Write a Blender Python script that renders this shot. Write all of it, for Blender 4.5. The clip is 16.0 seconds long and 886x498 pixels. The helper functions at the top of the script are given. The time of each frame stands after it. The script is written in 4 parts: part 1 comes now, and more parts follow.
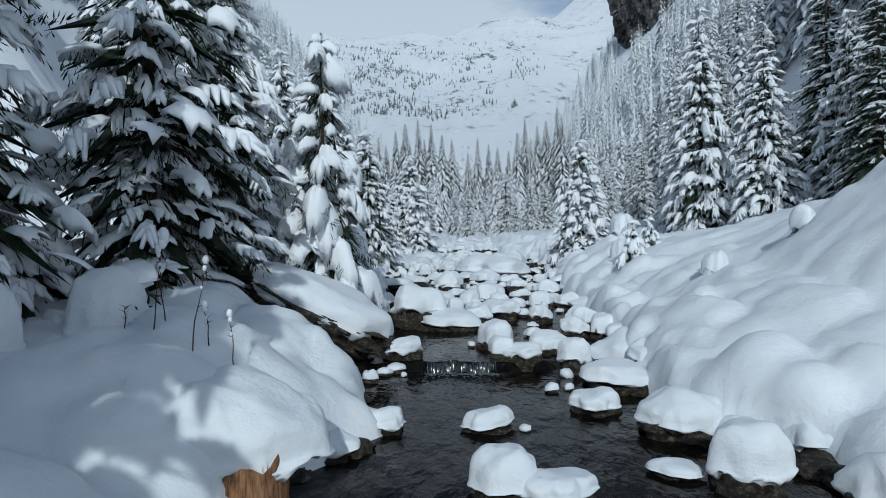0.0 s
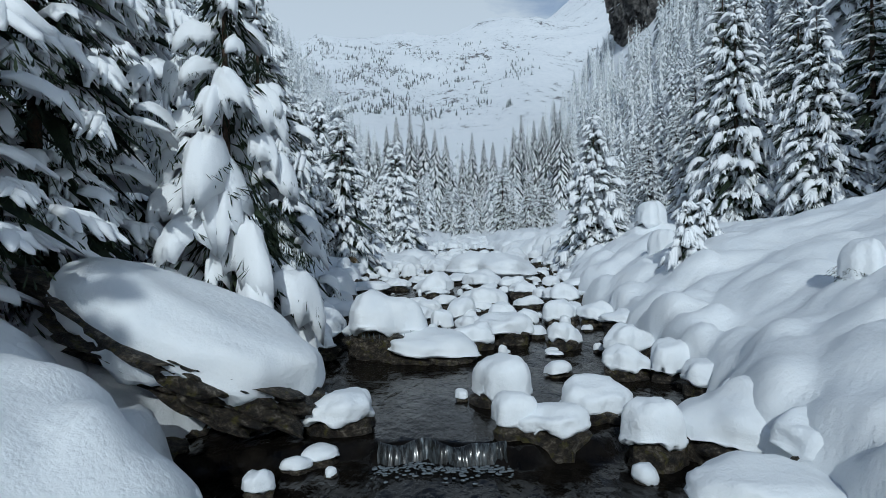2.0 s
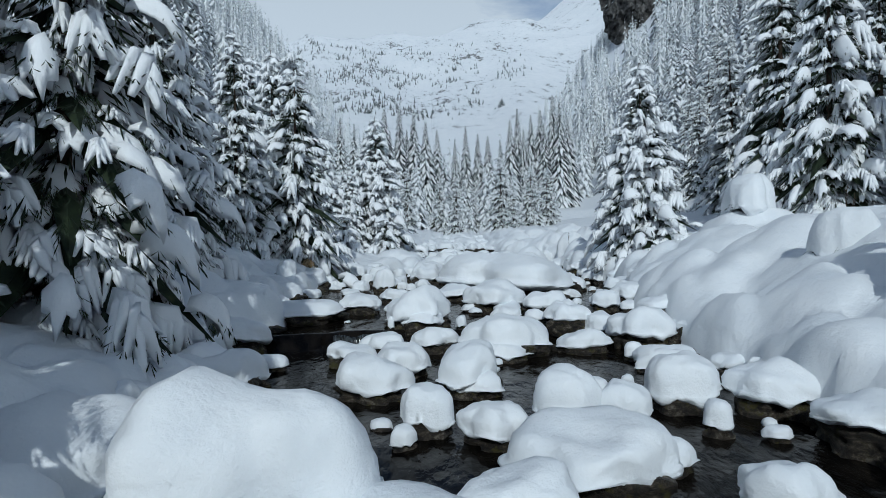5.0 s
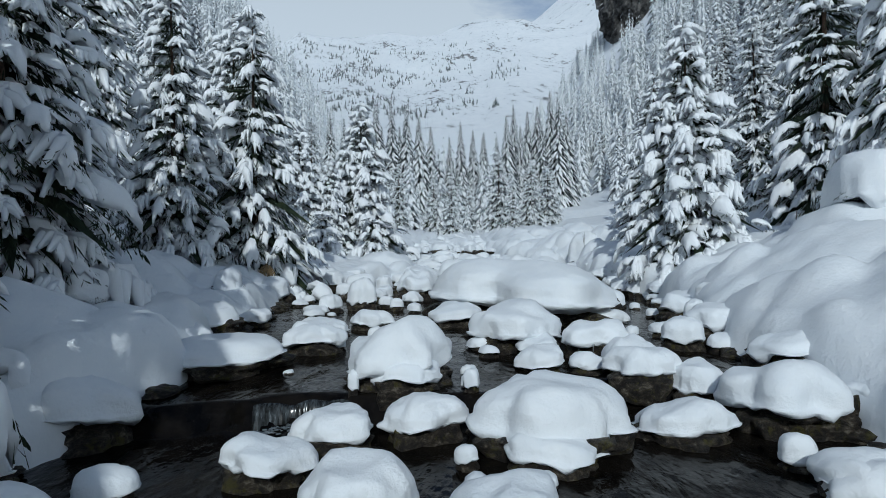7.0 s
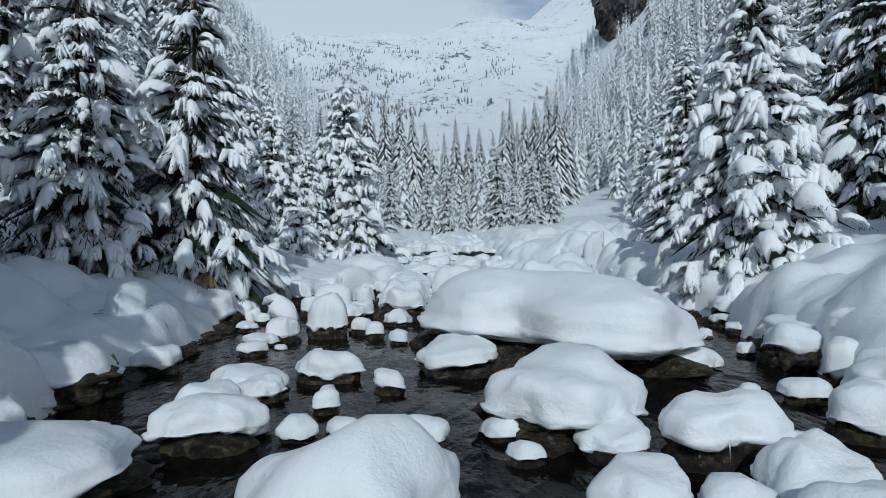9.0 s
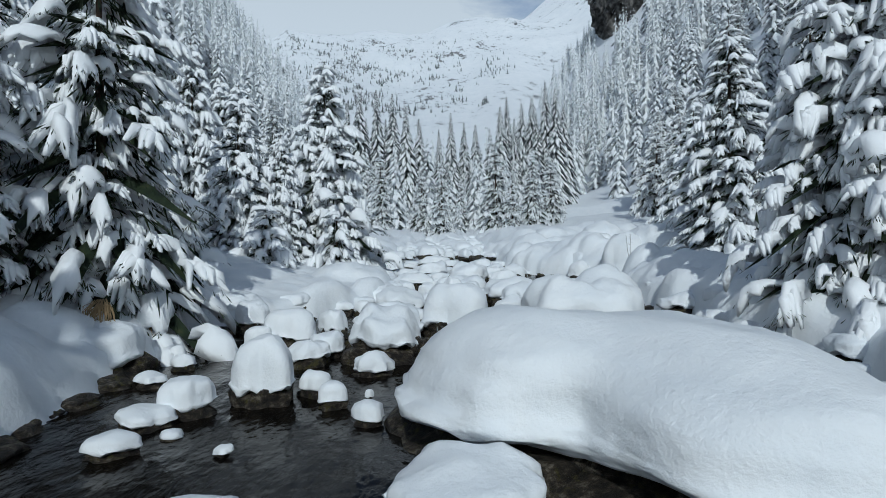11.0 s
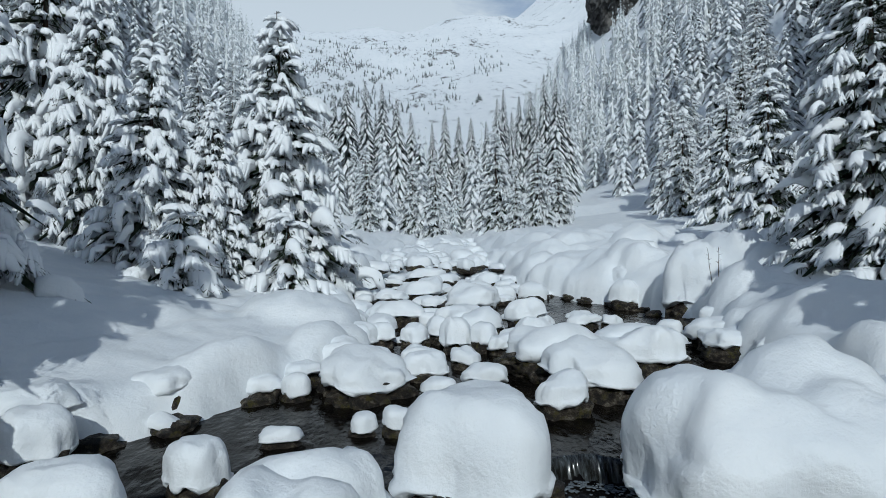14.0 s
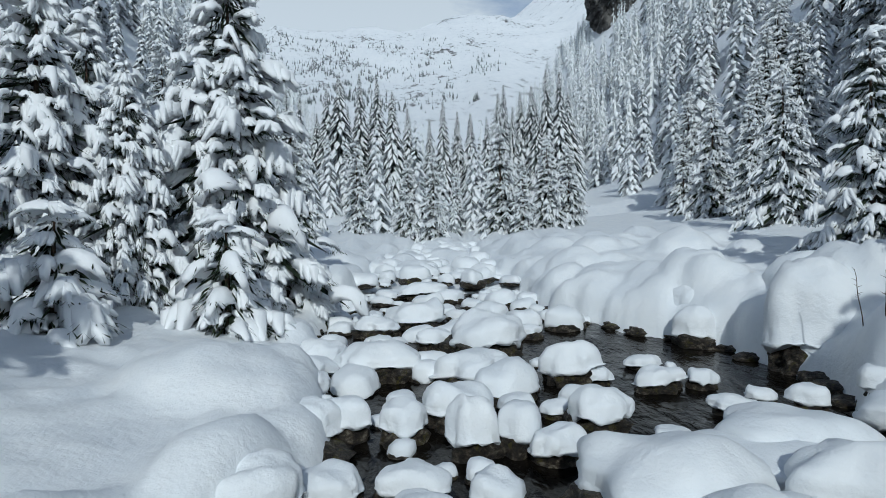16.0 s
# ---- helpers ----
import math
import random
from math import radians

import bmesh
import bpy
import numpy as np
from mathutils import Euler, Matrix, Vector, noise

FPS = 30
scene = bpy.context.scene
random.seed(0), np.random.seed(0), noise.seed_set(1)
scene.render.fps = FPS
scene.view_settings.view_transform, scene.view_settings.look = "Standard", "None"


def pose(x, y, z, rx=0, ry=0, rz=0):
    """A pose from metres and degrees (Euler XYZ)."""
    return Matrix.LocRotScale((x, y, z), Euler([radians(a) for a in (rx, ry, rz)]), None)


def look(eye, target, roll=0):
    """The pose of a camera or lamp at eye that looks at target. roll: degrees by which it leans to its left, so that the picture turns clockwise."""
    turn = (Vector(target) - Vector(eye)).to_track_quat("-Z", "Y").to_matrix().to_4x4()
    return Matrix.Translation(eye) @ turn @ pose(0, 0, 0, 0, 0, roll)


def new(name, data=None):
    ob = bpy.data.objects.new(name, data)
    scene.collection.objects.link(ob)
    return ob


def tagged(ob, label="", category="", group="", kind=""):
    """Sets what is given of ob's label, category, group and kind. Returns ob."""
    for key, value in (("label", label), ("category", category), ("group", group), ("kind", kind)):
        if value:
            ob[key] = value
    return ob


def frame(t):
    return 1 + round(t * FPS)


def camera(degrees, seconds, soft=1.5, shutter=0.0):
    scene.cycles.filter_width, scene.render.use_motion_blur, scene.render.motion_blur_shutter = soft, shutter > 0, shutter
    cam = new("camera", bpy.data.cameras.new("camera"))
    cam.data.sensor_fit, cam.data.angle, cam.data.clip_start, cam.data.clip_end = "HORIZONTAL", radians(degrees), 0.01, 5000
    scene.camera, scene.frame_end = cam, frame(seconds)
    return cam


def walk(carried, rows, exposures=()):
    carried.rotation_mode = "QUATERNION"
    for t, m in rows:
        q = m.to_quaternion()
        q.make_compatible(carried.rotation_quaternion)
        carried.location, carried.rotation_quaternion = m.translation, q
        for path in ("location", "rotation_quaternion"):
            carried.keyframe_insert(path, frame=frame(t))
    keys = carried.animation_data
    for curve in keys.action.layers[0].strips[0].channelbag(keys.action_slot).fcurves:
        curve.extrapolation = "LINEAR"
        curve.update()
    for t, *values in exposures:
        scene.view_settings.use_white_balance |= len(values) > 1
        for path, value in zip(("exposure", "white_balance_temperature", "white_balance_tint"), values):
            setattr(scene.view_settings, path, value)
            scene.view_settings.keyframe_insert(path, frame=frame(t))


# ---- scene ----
cam = camera(80.0, 16.0, soft=0.35)
EYE, TILT, LEAN, TURN = 2.8, 2.0, 0.0, 0.0
ROWS = [
    (0.0, 0.0, 0.0, 0.0, -0.033, -2.025, 1.01),
    (0.5, 0.081, 1.268, -0.114, -0.173, -1.992, 1.02),
    (1.0, 0.195, 2.697, -0.216, -0.321, -1.976, 1.01),
    (1.5, 0.294, 4.045, -0.309, -0.436, -1.968, 0.99),
    (2.0, 0.369, 5.547, -0.411, -0.601, -1.968, 1.02),
    (2.5, 0.411, 6.957, -0.504, -0.749, -1.951, 1.02),
    (3.0, 0.438, 8.455, -0.606, -0.889, -1.91, 1.03),
    (3.5, 0.459, 9.767, -0.681, -1.021, -1.885, 0.98),
    (4.0, 0.477, 11.12, -0.729, -1.194, -1.852, 0.97),
    (6.5, 0.552, 16.874, -0.81, -2.017, -1.778, 0.91),
    (7.0, 0.573, 17.953, -0.822, -2.207, -1.778, 0.88),
    (7.5, 0.597, 18.926, -0.834, -2.355, -1.795, 0.9),
    (8.0, 0.63, 19.947, -0.852, -2.52, -1.803, 0.89),
    (8.5, 0.663, 20.862, -0.855, -2.668, -1.828, 0.89),
    (9.0, 0.702, 21.842, -0.837, -2.816, -1.852, 0.9),
    (11.5, 0.921, 26.481, -0.654, -3.533, -1.943, 0.91),
    (12.0, 0.978, 27.484, -0.6, -3.674, -1.976, 0.94),
    (12.5, 1.035, 28.457, -0.555, -3.789, -2.001, 0.95),
    (13.0, 1.086, 29.55, -0.507, -3.929, -2.025, 0.98),
    (13.5, 1.149, 30.589, -0.459, -4.004, -2.058, 0.95),
    (14.0, 1.197, 31.744, -0.396, -4.111, -2.083, 0.92),
    (14.5, 1.242, 32.83, -0.348, -4.202, -2.108, 0.88),
    (15.0, 1.284, 34.022, -0.294, -4.301, -2.116, 0.87),
    (15.5, 1.335, 35.13, -0.261, -4.367, -2.108, 0.88),
    (16.0, 1.389, 36.336, -0.213, -4.433, -2.108, 0.89),
]
walk(cam, [(t, pose(0, 0, EYE, TILT, LEAN, TURN) @ pose(x, y, z, 90 + pitch, roll, yaw)) for t, x, y, z, yaw, pitch, roll in ROWS], [(0.0, -0.52, 5440, 3), (7.0, -0.51, 5500, 3), (16.0, -0.42, 5620, 3)])

# ==== world ====
world = bpy.data.worlds.new("sky")
scene.world = world
world.use_nodes = True
wt = world.node_tree
wt.nodes.clear()
SUN_AZ, SUN_EL = 183.0, 33.0        # degrees: where the sun stands, clockwise from +y


def wnode(kind, **inputs):
    n = wt.nodes.new(kind)
    for k, v in inputs.items():
        n.inputs[k].default_value = v
    return n


sky = wt.nodes.new("ShaderNodeTexSky")
sky.sky_type = 'NISHITA'
sky.sun_disc = False
sky.sun_elevation, sky.sun_rotation = radians(SUN_EL), radians(SUN_AZ)
sky.altitude = 1200
coords = wt.nodes.new("ShaderNodeTexCoord")
stretch = wt.nodes.new("ShaderNodeMapping")
stretch.inputs["Scale"].default_value = (1.0, 1.0, 2.6)
stretch.inputs["Location"].default_value = (0.35, 0.1, 0.0)
stretch.inputs["Rotation"].default_value = (0.0, 0.0, 0.58)
cloud = wnode("ShaderNodeTexNoise", Scale=2.6, Detail=7.0, Roughness=0.55, Distortion=0.3)
height = wt.nodes.new("ShaderNodeSeparateXYZ")
low = wt.nodes.new("ShaderNodeMath")
low.operation = 'MULTIPLY_ADD'
low.inputs[1].default_value, low.inputs[2].default_value = -0.55, 0.34
total = wt.nodes.new("ShaderNodeMath")
total.operation = 'ADD'
cover = wt.nodes.new("ShaderNodeValToRGB")
cover.color_ramp.elements[0].position, cover.color_ramp.elements[1].position = 0.42, 0.56
mix = wt.nodes.new("ShaderNodeMixRGB")
mix.inputs["Color2"].default_value = (6.7, 6.85, 7.0, 1)
back = wnode("ShaderNodeBackground", Strength=0.11)
out = wt.nodes.new("ShaderNodeOutputWorld")
wt.links.new(coords.outputs["Generated"], stretch.inputs["Vector"])
wt.links.new(coords.outputs["Generated"], height.inputs["Vector"])
wt.links.new(height.outputs["Z"], low.inputs[0])
wt.links.new(stretch.outputs["Vector"], cloud.inputs["Vector"])
wt.links.new(cloud.outputs["Fac"], total.inputs[0])
wt.links.new(low.outputs["Value"], total.inputs[1])
wt.links.new(total.outputs["Value"], cover.inputs["Fac"])
wt.links.new(cover.outputs["Color"], mix.inputs["Fac"])
wt.links.new(sky.outputs["Color"], mix.inputs["Color1"])
bright = wt.nodes.new("ShaderNodeMapRange")
bright.inputs["From Min"].default_value, bright.inputs["From Max"].default_value = 0.15, 0.75
bright.inputs["To Min"].default_value, bright.inputs["To Max"].default_value = 0.145, 0.092
wt.links.new(height.outputs["Z"], bright.inputs["Value"])
wt.links.new(bright.outputs["Result"], back.inputs["Strength"])
wt.links.new(mix.outputs["Color"], back.inputs["Color"])
wt.links.new(back.outputs["Background"], out.inputs["Surface"])

sun_data = bpy.data.lights.new("sun", "SUN")
sun_data.energy, sun_data.angle, sun_data.color = 2.6, radians(0.6), (1.0, 0.94, 0.84)
sun = new("sun", sun_data)
to_sun = Vector((math.sin(radians(SUN_AZ)) * math.cos(radians(SUN_EL)), math.cos(radians(SUN_AZ)) * math.cos(radians(SUN_EL)), math.sin(radians(SUN_EL))))
sun.matrix_world = look(to_sun * 100, (0, 0, 0))
scene.view_settings.exposure = 0.0


# ---- materials ----
def material(name, colour, rough, spec=0.4):
    m = bpy.data.materials.new(name)
    m.use_nodes = True
    b = m.node_tree.nodes["Principled BSDF"]
    b.inputs["Base Color"].default_value = (*colour, 1)
    b.inputs["Roughness"].default_value = rough
    b.inputs["Specular IOR Level"].default_value = spec
    return m, m.node_tree, b


def noise_node(nt, scale, detail=4.0, rough=0.55, vector=None):
    n = nt.nodes.new("ShaderNodeTexNoise")
    n.inputs["Scale"].default_value, n.inputs["Detail"].default_value, n.inputs["Roughness"].default_value = scale, detail, rough
    if vector:
        nt.links.new(vector, n.inputs["Vector"])
    return n


def ramp_node(nt, fac, *stops):
    r = nt.nodes.new("ShaderNodeValToRGB")
    while len(r.color_ramp.elements) < len(stops):
        r.color_ramp.elements.new(0.5)
    for e, (pos, col) in zip(r.color_ramp.elements, stops):
        e.position, e.color = pos, (*col, 1)
    nt.links.new(fac, r.inputs["Fac"])
    return r


def bump_chain(nt, b, *layers):
    """layers: (height socket, strength, distance)"""
    last = None
    for height, strength, distance in layers:
        n = nt.nodes.new("ShaderNodeBump")
        n.inputs["Strength"].default_value, n.inputs["Distance"].default_value = strength, distance
        nt.links.new(height, n.inputs["Height"])
        if last:
            nt.links.new(last.outputs["Normal"], n.inputs["Normal"])
        last = n
    nt.links.new(last.outputs["Normal"], b.inputs["Normal"])


def position(nt):
    return nt.nodes.new("ShaderNodeNewGeometry").outputs["Position"]


snow, nt, b = material("snow", (0.84, 0.87, 0.90), 0.55, 0.3)
p = position(nt)
tone = ramp_node(nt, noise_node(nt, 1.3, 5, 0.6, p).outputs["Fac"], (0.3, (0.80, 0.835, 0.87)), (0.7, (0.88, 0.90, 0.915)))
nt.links.new(tone.outputs["Color"], b.inputs["Base Color"])
bump_chain(nt, b, (noise_node(nt, 4, 5, 0.6, p).outputs["Fac"], 0.3, 0.10), (noise_node(nt, 15, 4, 0.6, p).outputs["Fac"], 0.35, 0.03), (noise_node(nt, 42, 4, 0.7, p).outputs["Fac"], 0.4, 0.014))
SNOW = snow

high, nt, b = material("wind_swept_snow", (0.84, 0.87, 0.90), 0.6, 0.2)
p = position(nt)
scree = nt.nodes.new("ShaderNodeMapping")
scree.inputs["Scale"].default_value = (1.0, 0.35, 0.8)
nt.links.new(p, scree.inputs["Vector"])
fine, broad = noise_node(nt, 0.07, 10, 0.8, scree.outputs["Vector"]), noise_node(nt, 0.007, 4, 0.6, p)
both = nt.nodes.new("ShaderNodeMath")
both.operation = 'MULTIPLY_ADD'
both.inputs[1].default_value = 0.55
nt.links.new(broad.outputs["Fac"], both.inputs[0])
nt.links.new(fine.outputs["Fac"], both.inputs[2])
spots = ramp_node(nt, both.outputs["Value"], (0.0, (0.07, 0.07, 0.07)), (0.635, (0.12, 0.12, 0.12)), (0.675, (0.80, 0.83, 0.86)), (0.9, (0.88, 0.90, 0.92)))
nt.links.new(spots.outputs["Color"], b.inputs["Base Color"])
bump_chain(nt, b, (noise_node(nt, 0.05, 8, 0.7, p).outputs["Fac"], 0.6, 6.0))
HIGH_SNOW = high

bough, nt, b = material("snow_on_boughs", (0.90, 0.92, 0.94), 0.6, 0.25)
p = position(nt)
bump_chain(nt, b, (noise_node(nt, 9, 5, 0.65, p).outputs["Fac"], 0.4, 0.04))
BOUGH_SNOW = bough

rock, nt, b = material("wet_rock", (0.1, 0.09, 0.08), 0.55, 0.4)
p = position(nt)
layers = nt.nodes.new("ShaderNodeMapping")
layers.inputs["Scale"].default_value = (1.0, 1.2, 1.5)
layers.inputs["Rotation"].default_value = (0.25, 0.2, 0.0)
nt.links.new(p, layers.inputs["Vector"])
n1 = noise_node(nt, 8.0, 9, 0.74, layers.outputs["Vector"])
col = ramp_node(nt, n1.outputs["Fac"], (0.38, (0.006, 0.005, 0.005)), (0.48, (0.026, 0.021, 0.016)), (0.55, (0.075, 0.060, 0.043)), (0.64, (0.25, 0.22, 0.17)))
moss = ramp_node(nt, noise_node(nt, 6, 5, 0.7, p).outputs["Fac"], (0.56, (0, 0, 0)), (0.63, (1, 1, 1)))
mossmix = nt.nodes.new("ShaderNodeMixRGB")
mossmix.inputs["Color2"].default_value = (0.085, 0.075, 0.02, 1)
nt.links.new(moss.outputs["Color"], mossmix.inputs["Fac"])
nt.links.new(col.outputs["Color"], mossmix.inputs["Color1"])
nt.links.new(mossmix.outputs["Color"], b.inputs["Base Color"])
bump_chain(nt, b, (noise_node(nt, 5, 8, 0.75, layers.outputs["Vector"]).outputs["Fac"], 1.0, 0.16), (noise_node(nt, 45, 4, 0.7, p).outputs["Fac"], 0.6, 0.015))
ROCK = rock

cliffm, nt, b = material("cliff_rock", (0.1, 0.09, 0.08), 0.9, 0.2)
p = position(nt)
n1 = noise_node(nt, 0.16, 8, 0.7, p)
col = ramp_node(nt, n1.outputs["Fac"], (0.38, (0.03, 0.029, 0.029)), (0.5, (0.10, 0.097, 0.093)), (0.62, (0.23, 0.22, 0.205)))
facing = nt.nodes.new("ShaderNodeSeparateXYZ")
nt.links.new(nt.nodes.new("ShaderNodeNewGeometry").outputs["Normal"], facing.inputs["Vector"])
ledge = ramp_node(nt, facing.outputs["Z"], (0.50, (0, 0, 0)), (0.62, (1, 1, 1)))
lying = nt.nodes.new("ShaderNodeMixRGB")
lying.inputs["Color2"].default_value = (0.84, 0.87, 0.90, 1)
nt.links.new(ledge.outputs["Color"], lying.inputs["Fac"])
nt.links.new(col.outputs["Color"], lying.inputs["Color1"])
nt.links.new(lying.outputs["Color"], b.inputs["Base Color"])
bump_chain(nt, b, (noise_node(nt, 0.12, 9, 0.75, p).outputs["Fac"], 1.0, 5.0))
CLIFF = cliffm

water, nt, b = material("stream_water", (0.012, 0.012, 0.011), 0.06, 0.22)
b.inputs["IOR"].default_value = 1.33
p = position(nt)
flow = nt.nodes.new("ShaderNodeMapping")
flow.inputs["Scale"].default_value = (1.0, 0.55, 1.0)
nt.links.new(p, flow.inputs["Vector"])
bed = ramp_node(nt, noise_node(nt, 3.0, 5, 0.6, p).outputs["Fac"], (0.35, (0.002, 0.002, 0.002)), (0.7, (0.012, 0.010, 0.008)))
nt.links.new(bed.outputs["Color"], b.inputs["Base Color"])
bump_chain(nt, b, (noise_node(nt, 2.2, 3, 0.5, flow.outputs["Vector"]).outputs["Fac"], 0.55, 0.12), (noise_node(nt, 11, 3, 0.55, flow.outputs["Vector"]).outputs["Fac"], 0.4, 0.03))
WATER = water

needle, nt, b = material("spruce_needles", (0.03, 0.045, 0.022), 0.7, 0.25)
p = position(nt)
col = ramp_node(nt, noise_node(nt, 4, 4, 0.6, p).outputs["Fac"], (0.3, (0.008, 0.014, 0.009)), (0.6, (0.022, 0.034, 0.016)), (0.8, (0.06, 0.062, 0.026)))
nt.links.new(col.outputs["Color"], b.inputs["Base Color"])
NEEDLE = needle

frost, nt, b = material("frosted_needles", (0.1, 0.12, 0.12), 0.75, 0.2)
p = position(nt)
col = ramp_node(nt, noise_node(nt, 1.6, 6, 0.75, p).outputs["Fac"], (0.36, (0.018, 0.028, 0.02)), (0.50, (0.07, 0.085, 0.08)), (0.60, (0.45, 0.49, 0.52)))
nt.links.new(col.outputs["Color"], b.inputs["Base Color"])
FROSTED = frost

dust, nt, b = material("snow_dusted_needles", (0.5, 0.55, 0.55), 0.75, 0.2)
p = position(nt)
col = ramp_node(nt, noise_node(nt, 1.3, 4, 0.65, p).outputs["Fac"], (0.37, (0.018, 0.028, 0.02)), (0.43, (0.14, 0.16, 0.16)), (0.49, (0.80, 0.83, 0.86)))
nt.links.new(col.outputs["Color"], b.inputs["Base Color"])
DUSTED = dust

rime, nt, b = material("snow_covered_needles", (0.7, 0.75, 0.75), 0.75, 0.2)
p = position(nt)
col = ramp_node(nt, noise_node(nt, 0.9, 5, 0.7, p).outputs["Fac"], (0.28, (0.015, 0.024, 0.018)), (0.34, (0.16, 0.18, 0.18)), (0.40, (0.88, 0.90, 0.90)))
nt.links.new(col.outputs["Color"], b.inputs["Base Color"])
RIMED = rime

bark, nt, b = material("spruce_bark", (0.09, 0.06, 0.045), 0.9, 0.15)
p = position(nt)
col = ramp_node(nt, noise_node(nt, 12, 5, 0.7, p).outputs["Fac"], (0.3, (0.035, 0.025, 0.02)), (0.7, (0.14, 0.095, 0.07)))
nt.links.new(col.outputs["Color"], b.inputs["Base Color"])
bump_chain(nt, b, (noise_node(nt, 25, 4, 0.7, p).outputs["Fac"], 0.8, 0.03))
BARK = bark

wood, nt, b = material("torn_wood", (0.3, 0.17, 0.09), 0.85, 0.2)
p = position(nt)
grain = nt.nodes.new("ShaderNodeMapping")
grain.inputs["Scale"].default_value = (1, 1, 0.12)
nt.links.new(p, grain.inputs["Vector"])
col = ramp_node(nt, noise_node(nt, 30, 5, 0.7, grain.outputs["Vector"]).outputs["Fac"], (0.3, (0.07, 0.035, 0.02)), (0.55, (0.3, 0.16, 0.08)), (0.75, (0.45, 0.27, 0.15)))
nt.links.new(col.outputs["Color"], b.inputs["Base Color"])
WOOD = wood

straw, nt, b = material("dry_grass", (0.28, 0.2, 0.11), 0.8, 0.2)
STRAW = straw
foam, nt, b = material("white_water", (0.30, 0.34, 0.37), 0.15, 0.5)
b.inputs["Transmission Weight"].default_value = 0.55
FOAM = foam
fall, nt, b = material("falling_water", (0.4, 0.45, 0.48), 0.2, 0.5)
p = position(nt)
threads = nt.nodes.new("ShaderNodeMapping")
threads.inputs["Scale"].default_value = (1.0, 0.3, 0.10)
nt.links.new(p, threads.inputs["Vector"])
col = ramp_node(nt, noise_node(nt, 26, 5, 0.7, threads.outputs["Vector"]).outputs["Fac"], (0.45, (0.012, 0.012, 0.011)), (0.62, (0.07, 0.08, 0.085)), (0.78, (0.55, 0.60, 0.63)))
nt.links.new(col.outputs["Color"], b.inputs["Base Color"])
FALLING = fall
ice, nt, b = material("ice", (0.7, 0.78, 0.82), 0.08, 0.5)
b.inputs["Transmission Weight"].default_value = 0.7
b.inputs["IOR"].default_value = 1.31
ICE = ice


# ---- mesh helpers ----
class Build:
    def __init__(self):
        self.v, self.f, self.m, self.n = [], [], [], 0

    def add(self, verts, faces, mat=0):
        self.v.append(np.asarray(verts, float).reshape(-1, 3))
        self.f += [tuple(i + self.n for i in f) for f in faces]
        self.m += [mat] * len(faces)
        self.n += len(self.v[-1])

    def mesh(self, name, mats, smooth=True):
        me = bpy.data.meshes.new(name)
        me.from_pydata(np.concatenate(self.v).tolist(), [], self.f)
        for m in mats:
            me.materials.append(m)
        if len(mats) > 1:
            me.polygons.foreach_set("material_index", self.m)
        if smooth:
            me.polygons.foreach_set("use_smooth", [True] * len(self.f))
        me.update()
        return me


def part(name, me, parent, label=""):
    ob = new(name, me)
    ob.parent = parent
    if label:
        tagged(ob, label)
    return ob


def fractal(x, y, z=0.0, octaves=3):
    return noise.fractal((x, y, z), 1.0, 2.0, octaves)


# ---- lie of the land ----
LEVEL = ((-20, -0.3), (11.94, 0.0), (12.08, 0.2), (16, 0.22), (19, 0.4), (21, 0.45), (24.34, 0.55), (24.48, 0.85), (28, 1.0), (35, 1.03), (36.74, 1.05), (36.86, 1.2), (42, 1.32), (48, 1.45), (54, 2.0), (70, 3.0), (110, 6.0))
LEFT = ((-20, -2.4), (6.6, -2.1), (8, -1.0), (10, -1.7), (11.2, -2.6), (12, -3.0), (13.3, -2.6), (15.6, -2.8), (18, -2.4), (22, -3.5), (23.6, -3.4), (25, -2.6), (27.5, -3.4), (30, -3.4), (34, -3.6), (37, -3.8), (39, -1.6), (41, -0.3), (42.5, 0.35), (44, 0.3), (46, -0.2), (50, -0.8), (60, 0), (80, 3), (110, 5))
RIGHT = ((-20, 5.5), (6.6, 4.8), (8.1, 4.0), (10, 3.7), (14.6, 4.6), (18, 4.8), (19, 5.0), (23, 5.2), (25.5, 5.3), (28, 5.8), (30, 6.5), (33, 7.2), (37, 7.4), (40, 7.2), (42, 7.5), (45, 8.6), (47.5, 8.6), (49.5, 7.2), (52, 5.8), (60, 5.5), (80, 7), (110, 8))
FLOOR = ((110, 7.5), (180, 15), (300, 42), (500, 105), (800, 222), (1200, 405), (1800, 690), (2600, 860), (4000, 900))
LEFT_TOP = ((0, 1.5), (8, 1.5), (10, 1.8), (20, 1.35), (34, 1.3), (39, 0.9), (46, 0.9), (52, 1.1), (60, 1.2), (110, 0.8))
LEFT_SLOPE = ((0, 0.1), (35, 0.1), (40, 0.26), (47, 0.26), (56, 0.1))
RIGHT_TOP = ((0, 2.4), (13, 2.15), (20, 2.15), (28, 2.0), (31, 1.7), (34, 1.2), (40, 1.1), (46, 1.4), (50, 1.1), (60, 1.2), (110, 0.8))
RIGHT_RUN = ((0, 4.4), (13, 3.6), (28, 3.6), (34, 2.4), (46, 1.6), (110, 2.6))
RIGHT_HILL = ((0, 0.95), (12, 0.90), (17, 0.40), (24, 0.10), (110, 0.10))
LEFT_FOOT = ((0, 16), (100, 28), (220, 34), (400, 50), (600, 230), (900, 480))
RIGHT_FOOT = ((0, 9), (40, 14), (100, 26), (180, 44), (260, 44), (420, 66), (600, 230), (900, 480))


def along(table, y):
    return float(np.interp(y, [a for a, _ in table], [c for _, c in table]))


